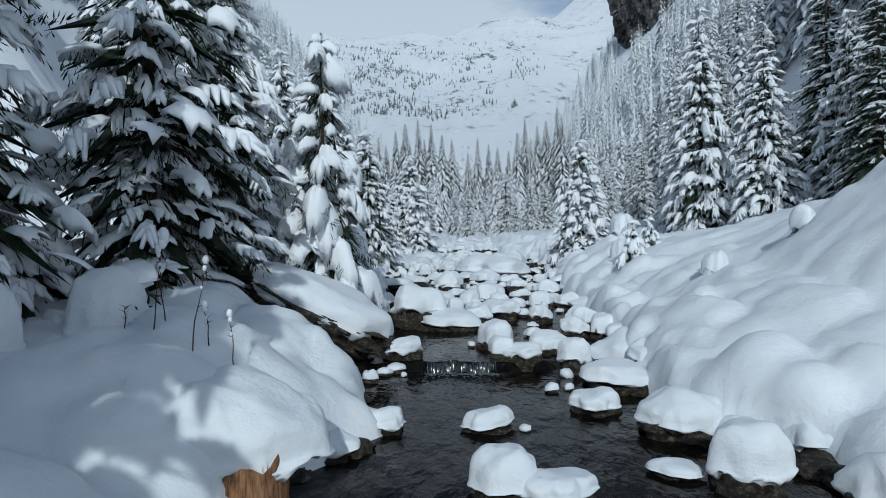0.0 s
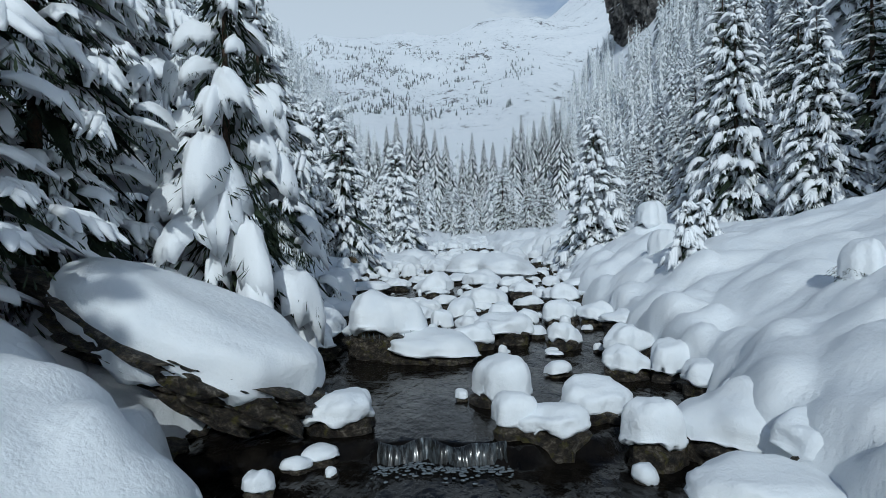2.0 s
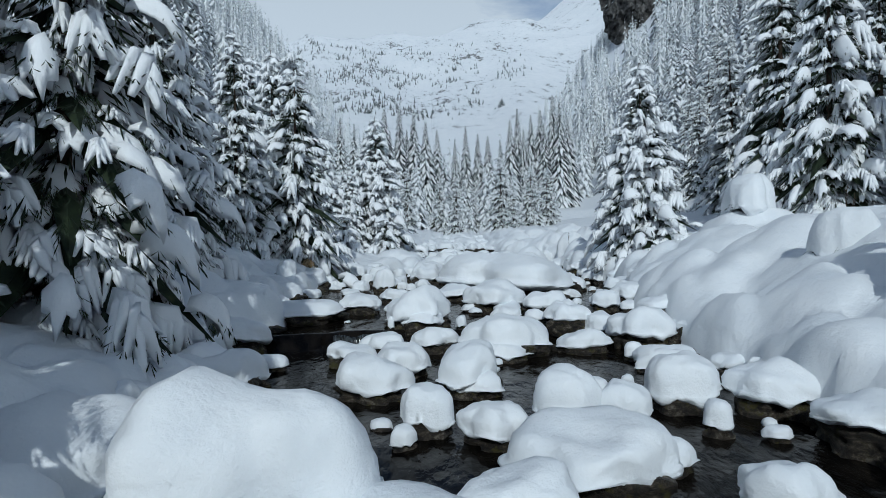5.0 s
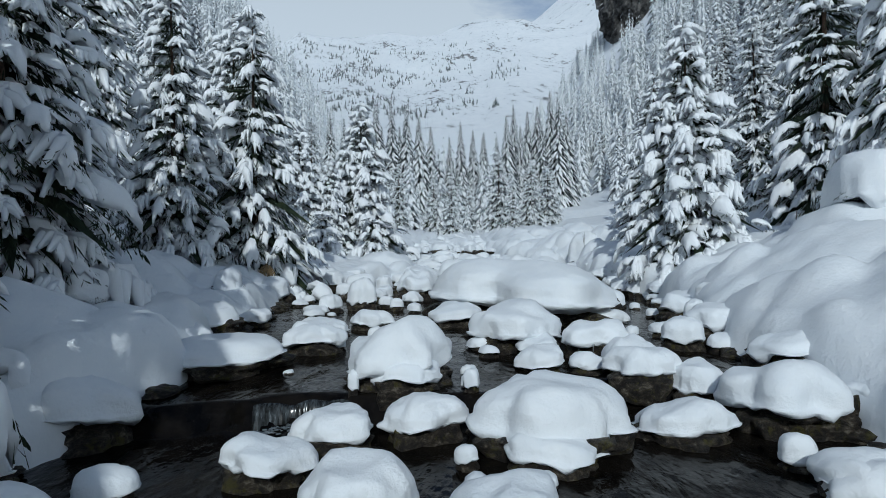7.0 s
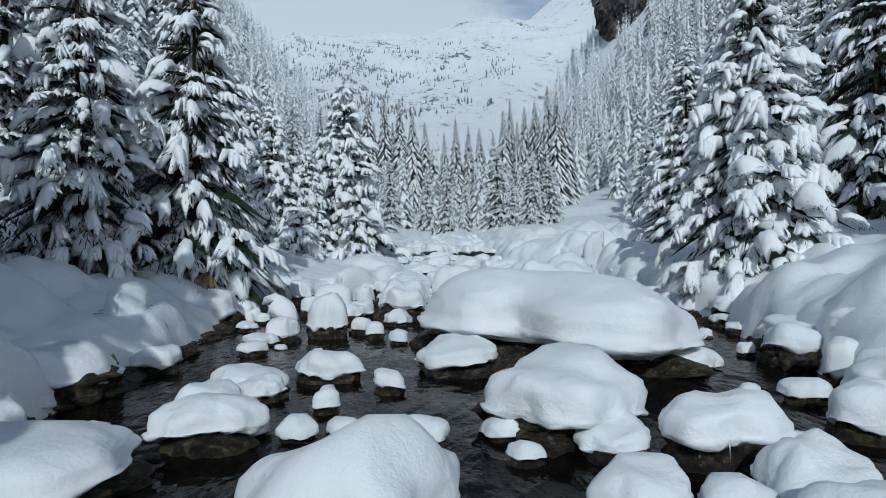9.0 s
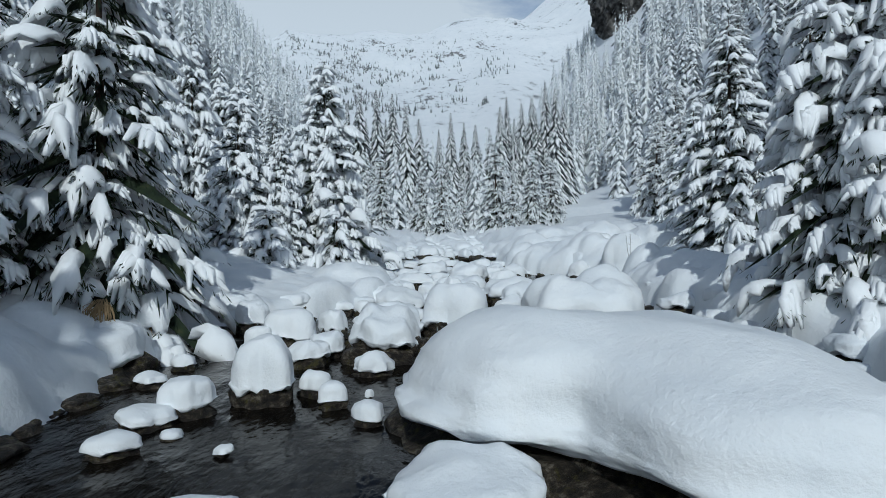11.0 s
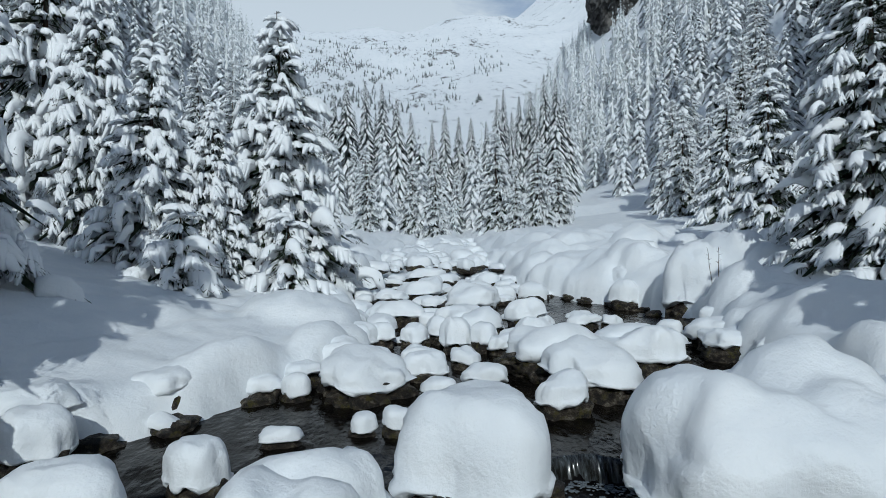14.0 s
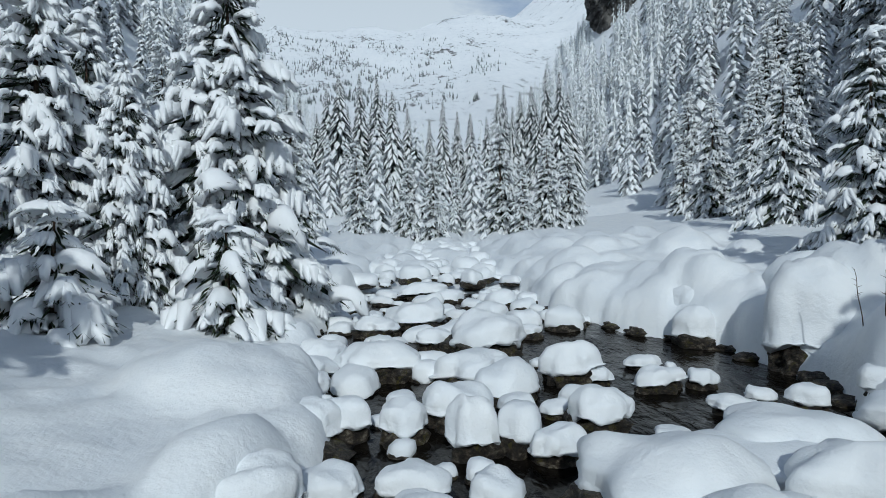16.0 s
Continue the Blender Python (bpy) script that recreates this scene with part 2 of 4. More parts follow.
def step_shift(x):
    """How far the little drops of the stream wander up and down it."""
    return 0.75 * noise.noise((x * 0.55, 3.3, 0.0)) + 0.30 * noise.noise((x * 1.9, 7.7, 0.0))


def rise(d, lip, top, run, slope):
    """Height of a snow bank d metres from the water's edge."""
    edge = lip * math.sqrt(max(0.0, 1 - (1 - min(d / 0.45, 1)) ** 2))
    u = min(d / run, 1)
    return edge + (top - lip) * (0.5 * u + 0.5 * u * u * (3 - 2 * u)) + max(0, d - run) * slope


def bank_edges(x, y):
    wy = min(y, 110)
    l, r = along(LEFT, wy), along(RIGHT, wy)
    if y < 70:
        wob = 0.22 * fractal(x * 0.9 + 7, y * 0.9)
        l += wob * math.exp(-max(0.0, l - x) / 0.4)
        r += wob * math.exp(-max(0.0, x - r) / 0.4)
    return l, r


# pillows of snow over buried stones and shrubs: centre, radius, height
rng = random.Random(5)
PILLOWS = []
for side, count, spread in ((-1, 230, 3.2), (1, 190, 3.2)):
    for n in range(count):
        py = rng.uniform(3, 62)
        off = abs(rng.gauss(0, 1)) * spread * 0.5 + 0.05
        px = (along(LEFT, py) - off) if side < 0 else (along(RIGHT, py) + off)
        rad = rng.uniform(0.3, 0.75) * (1.3 if off > 1.2 else 1.0)
        if side < 0 and 36 < py < 47.5 and off > 0.35:
            continue        # a smooth drift covers this stretch
        PILLOWS.append((px, py, rad, rad * (rng.uniform(0.25, 0.6) if side < 0 else rng.uniform(0.25, 0.6) / (1 + 0.5 * off))))
for n in range(26):
    py = rng.uniform(14, 56)
    px = along(RIGHT, py) + rng.uniform(0.4, 2.6)
    rad = rng.uniform(0.7, 1.3)
    PILLOWS.append((px, py, rad, rad * rng.uniform(0.2, 0.4)))
for n in range(70):
    py = rng.uniform(6, 54)
    px = along(RIGHT, py) + abs(rng.gauss(0, 0.8)) + 0.2
    rad = rng.uniform(0.30, 0.80)
    PILLOWS.append((px, py, rad, rad * rng.uniform(0.45, 0.85)))
for n in range(110):
    py = rng.uniform(8, 52)
    px = along(RIGHT, py) + rng.uniform(0.1, 0.9)
    rad = rng.uniform(0.22, 0.5)
    PILLOWS.append((px, py, rad, rad * rng.uniform(0.5, 0.9)))
for n in range(260):
    py = rng.uniform(52, 95)
    px = rng.uniform(along(LEFT, py) - 6, along(RIGHT, py) + 8)
    rad = rng.uniform(0.35, 1.2)
    PILLOWS.append((px, py, rad, rad * rng.uniform(0.3, 0.6)))
CELLS = {}
for q in PILLOWS:
    for cx in range(int((q[0] - q[2]) // 1), int((q[0] + q[2]) // 1) + 1):
        for cy in range(int((q[1] - q[2]) // 1), int((q[1] + q[2]) // 1) + 1):
            CELLS.setdefault((cx, cy), []).append(q)


# broad swells of the banks: centre, radii, height
MOUNDS = ((-3.3, 6.4, 1.8, 1.8, 0.6), (-2.9, 9.5, 0.9, 1.0, 0.55), (-2.3, 7.9, 0.8, 0.9, 0.25), (-4.6, 10.6, 1.3, 1.3, 0.35), (9.6, 28.6, 1.3, 1.1, 0.45), (10.2, 46.3, 1.1, 1.2, 0.7), (10.8, 45.2, 0.9, 0.9, 0.45), (8.2, 40.8, 0.9, 0.9, 0.2), (-1.1, 43.9, 1.4, 1.3, 0.5), (9.2, 43.6, 0.9, 1.3, 0.25), (9.4, 49.6, 1.2, 1.2, 0.5))


def mound_height(x, y):
    total = 0.0
    for mx, my, rx, ry, tall in MOUNDS:
        k = 1 - ((x - mx) / rx) ** 2 - ((y - my) / ry) ** 2
        if k > 0:
            total += tall * k ** 0.6
    return total


def pillow_height(x, y):
    best = 0.0
    for px, py, rad, tall in CELLS.get((int(x // 1), int(y // 1)), ()):
        k = 1 - ((x - px) ** 2 + (y - py) ** 2) / (rad * rad)
        if k > 0:
            best = max(best, tall * k ** 0.6)
    return best


def bank_level(y):
    """The water's level, eased over its small drops, on which the banks stand."""
    return sum(along(LEVEL, y + k) for k in (-3.0, -1.8, -0.6, 0.6, 1.8, 3.0)) / 6


def ground_height(x, y):
    w = bank_level(y) if y < 106 else along(FLOOR, y) if y > 110 else along(LEVEL, y)
    l, r = bank_edges(x, y)
    if l < x < r and y < 56:
        e = min(x - l, r - x)
        return along(LEVEL, y - 1.3) - 0.3 * min(1, e / 0.3)
    wall = 0.0
    if l < x < r:
        h = w + 0.5 * min(1.0, (y - 56) / 10 + 0.1) * min(1.0, min(x - l, r - x))
    else:
        d = l - x if x <= l else x - r
        if x <= l:
            h = w + rise(d, 0.5, along(LEFT_TOP, y), 3.4, along(LEFT_SLOPE, y))
            k, steep = d - along(LEFT_FOOT, y), 1.06
        else:
            vary = noise.noise((3.0, y * 0.42, 0.5))
            h = w + rise(d, 0.5 + 0.10 * vary, along(RIGHT_TOP, y) * (1 + 0.16 * noise.noise((9.0, y * 0.3, 0.5))), along(RIGHT_RUN, y) * (1 + 0.2 * vary), along(RIGHT_HILL, y))
            k, steep = d - along(RIGHT_FOOT, y), 1.02
        k = max(0.0, k)
        wall = min(k * steep, 430) * min(1.0, k / 20)
        h += wall
    if y > 700:
        h -= max(0.0, -x / y - 0.22) * 1.6 * (y - 700)
        h += 215 * math.exp(-((x - 300) / 520) ** 2 - ((y - 2600) / 700) ** 2)
        h -= max(0.0, x / y - 0.14) * 0.28 * max(0.0, y - 1500)
    dist = math.hypot(x, y)
    if y < 95 and abs(x) < 30:
        near = min(1.0, max(0.0, min(abs(x - l), abs(x - r)) / 0.5))
        h += near * 0.10 * fractal(x * 0.55, y * 0.55, 3.0) + pillow_height(x, y) + mound_height(x, y)
        if x < l:
            h += near * 0.16 * abs(fractal(x * 1.3, y * 1.1, 17.0, 2))
        elif x > r:
            h += near * 0.20 * abs(fractal(x * 0.9, y * 0.8, 31.0, 2))
    else:
        s = max(8.0, min(dist * 0.09, 110))
        h += (0.10 if y < 560 else 0.26) * s * fractal(x / s * 0.6, y / s * 0.6, 5.0, 6)
    return h


def axis_steps(lo, dense_lo, dense_hi, hi, step, grow):
    mid = list(np.arange(dense_lo, dense_hi, step))
    up, s = [], step
    while (up[-1] if up else dense_hi) < hi:
        s *= grow
        up.append((up[-1] if up else dense_hi) + s)
    down, s = [], step
    while (down[-1] if down else dense_lo) > lo:
        s *= grow
        down.append((down[-1] if down else dense_lo) - s)
    return down[::-1] + mid + up


def build_ground():
    xs = axis_steps(-2500, -6.5, 11.5, 2500, 0.14, 1.09)
    ys = axis_steps(-300, 4, 55, 3600, 0.15, 1.06)
    verts = [(x, y, ground_height(x, y)) for y in ys for x in xs]
    n = len(xs)
    faces = [(j * n + i, j * n + i + 1, (j + 1) * n + i + 1, (j + 1) * n + i) for j in range(len(ys) - 1) for i in range(n - 1)]
    g = Build()
    g.add(verts, faces)
    g.m = [1 if verts[q[0]][1] > 520 else 0 for q in faces]
    tagged(new("ground", g.mesh("ground", [SNOW, HIGH_SNOW])), "deep fresh snow over the valley floor and mountain slopes", "ground", kind="structure")


def build_water():
    g = Build()
    ys = np.arange(-6, 62, 0.08)
    verts, faces, n = [], [], 48
    for y in ys:
        l, r = along(LEFT, y) - 0.7, along(RIGHT, y) + 0.7
        for i in range(n):
            x = l + (r - l) * i / (n - 1)
            verts.append((x, y, along(LEVEL, y + step_shift(x)) + 0.012 * fractal(x * 1.3, y * 0.8)))
    faces = [(j * n + i, j * n + i + 1, (j + 1) * n + i + 1, (j + 1) * n + i) for j in range(len(ys) - 1) for i in range(n - 1)]
    g.add(verts, faces)
    tagged(new("water", g.mesh("water", [WATER])), "dark clear mountain stream water rippling between snowy stones", "stream", kind="structure")


build_ground()
build_water()


# ---- stones with snow caps ----
def ball(level):
    bm = bmesh.new()
    bmesh.ops.create_icosphere(bm, subdivisions=level, radius=1)
    v = np.array([p.co[:] for p in bm.verts])
    f = [tuple(q.index for q in face.verts) for face in bm.faces]
    bm.free()
    return v, f


BALLS = {k: ball(k) for k in (2, 3, 4, 5, 6)}
stone_count = 0
STONES = []


def stone_mesh(rng, w, d, h, level):
    v, f = BALLS[level]
    o = rng.random() * 100
    pts = []
    for x, y, z in v:
        k = 1 + 0.34 * noise.fractal((x * 1.2 + o, y * 1.2, z * 1.4), 0.7, 2.2, 6) + 0.12 * noise.cell((x * 2.1 + o, y * 2.1, z * 2.6)) + 0.07 * noise.cell((x * 5 + o, y * 5, z * 7))
        q = Vector((x, y, z)) * k
        q.z = math.copysign(abs(q.z) ** 0.6, q.z)
        pts.append((q.x * w / 2, q.y * d / 2, q.z * h / 2))
    g = Build()
    g.add(pts, f)
    return g.mesh("stone", [ROCK])


def cap_points(rng, w, d, h, level, drip=0.5, lumps=0, blocky=False):
    """A load of snow h high above its rim: a lumpy dome, and below it a fluted skirt of uneven depth, rolled in underneath."""
    v, f = BALLS[level]
    o = rng.random() * 100
    lean_x, lean_y = rng.uniform(-0.45, 0.45), rng.uniform(-0.35, 0.15)
    square = rng.uniform(0.66, 0.92)
    tall_load = blocky and h > 0.42 * w
    if tall_load:
        square, lean_x, lean_y, lumps = rng.uniform(0.62, 0.78), lean_x * 0.4, lean_y * 0.4, 0
    humps = []
    for n in range(lumps + 1 if lumps else 0):
        a, far = rng.uniform(0, 6.28), rng.uniform(0.25, 0.7)
        humps.append((math.cos(a) * far, math.sin(a) * far, rng.uniform(0.45, 0.75), rng.uniform(0.75, 1.1)))
    pts = []
    for x, y, z in v:
        rr = max(1e-6, math.hypot(x, y))
        ca, sa = x / rr, y / rr
        side = 1 + 0.34 * noise.noise((ca * 1.1 + o, sa * 1.1, 0)) + (0.17 if lumps else 0.10) * noise.noise((ca * 2.6 + o, sa * 2.6, z * 1.2))
        side += 0.018 * noise.noise((ca * 9 + o, sa * 9, z * 6)) + 0.012 * noise.noise((ca * 19 + o, sa * 19, z * 13))
        low = min(1.0, max(0.0, 0.45 - z) / 0.5)
        side += low * (0.035 * noise.noise((ca * 8 + o, sa * 8, z * 1.0)) + 0.015 * noise.noise((ca * 17 + o, sa * 17, z * 2.5)))
        hang = h * drip * max(0.10, 0.85 + 1.35 * noise.noise((ca * 1.5 + o, sa * 1.5, 7.0)) + 0.55 * noise.noise((ca * 4.5 + o, sa * 4.5, 3.0)) + 0.40 * noise.noise((ca * 12 + o, sa * 12, 3.0)))
        if z >= 0:
            r = rr ** square * side
            form = z ** (0.62 if tall_load else 0.78)
            if humps:
                px, py = ca * rr, sa * rr
                best = max(tall * max(0.0, 1 - ((px - hx) ** 2 + (py - hy) ** 2) / (hr * hr)) ** 0.5 for hx, hy, hr, tall in humps)
                form = 0.80 * z ** 0.62 + 0.26 * best * z ** 0.4
            zz = h * form * (1 + (0.34 if h < 0.45 * w else 0.15) * noise.noise((x * 1.3 + o, y * 1.3, 4.0)) + 0.10 * noise.noise((x * 3.2 + o, y * 3.2, 9.0)))
        elif z > -0.7:
            u = -z / 0.7
            r = side * (1 + 0.05 * math.sin(math.pi * u) - 0.07 * u * u)
            zz = -hang * u
        else:
            u = min(1.0, (-z - 0.7) / 0.3)
            r = side * 0.93 * (1 - u) ** 0.6
            zz = -hang * (1 - 0.75 * u) - 0.02 * h * math.sin(math.pi * u)
        px, py = ca * r, sa * r
        pts.append((px * w / 2, py * d / 2, zz + (lean_x * px + lean_y * py) * h * 0.5 * (1 if z > 0 else 1 + 0.5 * z) + 0.03 * h * noise.noise((x * 6 + o, y * 6, z * 6))))
    return pts, f


def cap_mesh(*spec, lumps=0, blocky=False):
    g = Build()
    g.add(*cap_points(*spec, lumps=lumps, blocky=blocky))
    return g.mesh("snow_cap", [SNOW])


def boulder(x, y, w, h, deep=0.8, turn=None, rocky=0.24, lift=0.0, name="snowy_boulder"):
    """A stone in the stream, w wide and h high over the water, under its cap of snow."""
    global stone_count
    stone_count += 1
    STONES.append((x, y, w))
    rng = random.Random(stone_count)
    base = along(LEVEL, y + step_shift(x)) + lift
    d = w * deep * rng.uniform(0.9, 1.15)
    big = w > 0.8
    root = new(name)
    root.matrix_world = pose(x, y, base, 0, 0, rng.uniform(-25, 25) if turn is None else turn)
    rim = h * (rocky + 0.17) * rng.uniform(0.75, 1.2)
    st = part("stone", stone_mesh(rng, w * 0.96, d * 0.96, rim * 1.05 + 0.35, 4 if w > 1.0 else 3), root)
    st.location = (0, 0, rim * 1.12 - (rim * 1.05 + 0.35) / 2)
    cp = part("snow_cap", cap_mesh(rng, w * 0.98, d * 0.98, (h - rim) * 1.02, 5 if w > 2.4 else 4 if w > 0.6 else 3, 0.36 * rim / (h - rim), lumps=0 if w < 0.4 or w > 4 else rng.randint(0, 2) if w < 0.8 else rng.randint(1, 3), blocky=True), root, "smooth rounded cap of fresh snow")
    cp.location = (0, 0, rim)
    tagged(root, ("large grey boulder under a thick snow cap in the stream" if big else "small dark stone with a snow cap in the stream"), "boulder", "snow-capped stones in the stream")
    return root


def hang_ice(root, w, high, count, seed):
    """Icicles under the rim of a boulder's snow, on the side that faces down the stream."""
    rng = random.Random(seed)
    for n in range(count):
        a = rng.uniform(-2.9, -0.25)
        ln, r = rng.uniform(0.05, 0.17), rng.uniform(0.006, 0.012)
        pts = [(r * math.cos(k * 1.257), r * math.sin(k * 1.257), 0.03) for k in range(5)]
        pts += [(0.55 * r * math.cos(k * 1.257 + 0.2), 0.55 * r * math.sin(k * 1.257 + 0.2), -0.5 * ln) for k in range(5)] + [(0, 0, -ln)]
        g = Build()
        g.add(pts, [(k, (k + 1) % 5, 5 + (k + 1) % 5, 5 + k) for k in range(5)] + [(5 + k, 5 + (k + 1) % 5, 10) for k in range(5)] + [(4, 3, 2, 1, 0)])
        ob = part("icicle", g.mesh("icicle", [ICE]), root, "clear hanging icicle")
        ob.location = (math.cos(a) * w * 0.45, math.sin(a) * w * 0.37, high * rng.uniform(0.85, 1.1))


def clear(x, y, w, share):
    """Whether a stone w wide at x, y keeps off the others."""
    return all((x - a) ** 2 + (y - c) ** 2 > ((w + v) / 2 * share) ** 2 for a, c, v in STONES)


boulder(1.26, 5.96, 0.88, 0.32)
boulder(0.68, 6.13, 0.84, 0.5)
boulder(3.54, 6.21, 0.91, 0.75)
boulder(2.83, 6.58, 0.66, 0.17)
boulder(-1.55, 7.3, 0.66, 0.32)
boulder(3.57, 7.99, 1.21, 0.62)
boulder(-0.97, 8.25, 0.7, 0.33)
boulder(0.66, 8.29, 0.77, 0.31)
boulder(2.57, 9.07, 0.84, 0.39)
boulder(2.06, 10.22, 0.29, 0.18)
boulder(3.55, 10.46, 1.5, 0.51)
boulder(-1.59, 11.2, 0.34, 0.25)
boulder(-1.34, 11.81, 0.39, 0.16)
boulder(2.94, 11.86, 0.81, 0.73)
boulder(4.1, 11.89, 1.56, 0.83)
boulder(-1.12, 12.05, 0.47, 0.19)
boulder(1.78, 12.21, 0.9, 0.38)
boulder(5.82, 12.27, 1.08, 0.66)
boulder(1.3, 12.31, 0.6, 0.52)
boulder(-0.97, 12.68, 0.98, 0.5)
boulder(2.57, 12.98, 1.04, 0.48)
boulder(1.31, 13.68, 0.92, 0.71)
boulder(0.7, 13.83, 0.21, 0.15)
boulder(4.47, 14.87, 0.84, 0.68)
boulder(3.74, 15.02, 0.81, 0.54)
boulder(2.55, 15.28, 0.49, 0.27)
boulder(4.25, 16.5, 0.92, 0.66)
boulder(1.7, 16.71, 0.19, 0.27)
boulder(2.84, 16.9, 0.37, 0.11)
hang_ice(boulder(0.16, 17, 1.97, 0.54), 1.97, 0.2, 9, 9)
boulder(-2.66, 17.04, 1.6, 0.8)
boulder(3.82, 17.05, 0.19, 0.21)
boulder(2.84, 17.2, 0.3, 0.1)
boulder(1.09, 17.47, 0.95, 0.58)
hang_ice(boulder(-0.85, 17.49, 1.83, 1.25), 1.83, 0.46, 16, 16)
boulder(3.17, 17.5, 0.78, 0.57)
boulder(1.93, 18.22, 1.28, 0.67)
boulder(2.76, 18.65, 0.54, 0.3)
boulder(4.2, 19.15, 0.31, 0.17)
boulder(0.19, 19.19, 0.28, 0.25)
boulder(1.2, 19.29, 0.73, 0.42)
boulder(3.66, 19.35, 0.32, 0.38)
boulder(0.43, 19.6, 0.63, 0.56)
boulder(2.72, 19.64, 0.64, 0.51)
boulder(2.08, 19.68, 0.81, 0.69)
boulder(4.75, 20.05, 0.99, 0.62)
boulder(3.71, 20.27, 0.92, 0.68)
boulder(3.74, 20.62, 0.25, 0.32)
boulder(2.63, 20.81, 0.65, 0.27)
boulder(1.07, 21.07, 0.82, 0.33)
boulder(-0.34, 21.11, 1.04, 0.57)
boulder(3.33, 21.14, 0.18, 0.22)
boulder(1.05, 21.23, 0.98, 0.65)
boulder(4.14, 21.3, 0.88, 0.43)
boulder(-2.64, 21.51, 1.33, 0.6)
boulder(0.03, 22.17, 0.9, 0.47)
boulder(4.36, 22.21, 1.02, 0.34)
boulder(-2.21, 22.65, 0.55, 0.27)
boulder(5.77, 22.81, 0.88, 0.53)
boulder(4.08, 22.84, 0.35, 0.32)
boulder(-0.91, 22.95, 0.78, 0.41)
boulder(0.96, 23.05, 0.23, 0.22)
boulder(1.81, 23.1, 0.93, 0.32)
boulder(1.84, 23.53, 1.52, 0.73)
boulder(-0.42, 23.68, 0.87, 0.42)
boulder(3.41, 23.72, 1.01, 0.39)
boulder(0.57, 23.9, 0.94, 0.44)
boulder(4.73, 23.93, 1.43, 0.74)
boulder(1.15, 24.5, 0.2, 0.29)
boulder(-0.31, 24.53, 0.13, 0.29)
boulder(1.13, 24.69, 0.19, 0.18)
boulder(0.31, 24.71, 0.87, 0.38)
boulder(3.43, 24.84, 0.88, 0.44)
boulder(0.21, 25.11, 1.45, 0.72)
boulder(1.18, 25.22, 0.24, 0.15)
boulder(2.87, 25.38, 0.58, 0.27)
boulder(2.23, 25.47, 0.73, 0.32)
boulder(-2.45, 25.95, 1.85, 0.45)
boulder(3.88, 26.07, 0.4, 0.27)
hang_ice(boulder(3.29, 26.3, 1.08, 0.56), 1.08, 0.2, 6, 6)
boulder(4.85, 26.51, 0.71, 0.51)
boulder(-1.24, 26.92, 0.99, 0.47)
boulder(2.13, 26.99, 1.62, 0.72)
boulder(-0.92, 27.05, 0.3, 0.22)
boulder(-1.41, 27.34, 0.69, 0.45)
boulder(4.96, 27.53, 0.49, 0.26)
boulder(-1.19, 28.18, 0.64, 0.28)
boulder(0.33, 28.34, 0.4, 0.28)
boulder(-0.51, 29.01, 0.81, 0.38)
boulder(1.23, 29.43, 1.29, 0.45)
boulder(-3.19, 29.89, 0.82, 0.37)
boulder(-1.01, 30.8, 0.19, 0.11)
boulder(3.2, 30.95, 4.25, 1.27, deep=1.0, turn=0, rocky=0.22)
boulder(0.34, 31.59, 0.37, 0.26)
boulder(-2.2, 31.78, 0.66, 0.23)
boulder(-1.91, 32.12, 0.64, 0.47)
boulder(-0.15, 32.24, 0.38, 0.34)
boulder(0.27, 32.56, 0.12, 0.14)
boulder(-1.12, 32.61, 0.8, 0.85)
boulder(-0.48, 32.84, 0.46, 0.34)
boulder(-3.05, 33.63, 0.42, 0.22)
boulder(0.23, 33.98, 0.68, 0.33)
boulder(-0.97, 34.82, 0.77, 0.41)
boulder(0.38, 35.18, 1.37, 0.93)
boulder(-3.4, 35.26, 0.52, 0.14)
boulder(-0.75, 35.55, 0.69, 0.46)
boulder(-2.11, 35.86, 0.51, 0.54)
boulder(0.31, 35.87, 1.48, 0.87)
boulder(-1.57, 36.15, 0.98, 0.83)
hang_ice(boulder(4.37, 36.18, 2.43, 1.39, rocky=0.14), 2.43, 0.5, 14, 14)
hang_ice(boulder(1.72, 36.32, 1.43, 1.23), 1.43, 0.45, 12, 12)
boulder(-0.82, 36.93, 0.62, 0.6)
boulder(-0.33, 38.08, 0.51, 0.21)
boulder(1.04, 38.26, 0.38, 0.34)
boulder(0.64, 38.3, 0.37, 0.26)
boulder(4.05, 39.69, 1.46, 0.73)
boulder(-0.49, 39.83, 0.48, 0.4)
boulder(1.66, 39.91, 0.55, 0.24)
boulder(0.52, 39.95, 1.46, 0.65)
boulder(2.45, 40.08, 0.72, 0.4)
boulder(3.63, 40.62, 0.6, 0.39)
boulder(1.5, 40.75, 0.75, 0.48)
boulder(5.46, 40.8, 1.27, 0.75)
boulder(1.79, 40.95, 0.28, 0.17)
boulder(3.8, 40.96, 1.79, 0.78)
boulder(2.28, 41.42, 0.59, 0.36)
boulder(1.46, 41.72, 0.76, 0.34)
boulder(0.64, 41.8, 0.68, 0.31)
boulder(2.18, 41.99, 0.36, 0.24)
boulder(5.9, 42.09, 1.73, 0.54)
boulder(2.22, 42.68, 0.64, 0.7)
boulder(2.79, 42.71, 0.53, 0.61)
boulder(1.36, 43.21, 0.65, 0.5)
boulder(6.16, 43.65, 0.65, 0.27)
boulder(7.35, 43.72, 0.57, 0.38)
boulder(2.09, 43.83, 1.06, 0.56)
boulder(6.87, 44.07, 0.48, 0.25)
boulder(6.44, 44.96, 0.53, 0.35)
boulder(5.67, 44.97, 0.85, 0.4)
boulder(4.77, 45.58, 0.7, 0.31)
boulder(4.38, 45.65, 1.08, 0.68)
boulder(2.7, 46, 1.47, 0.56)
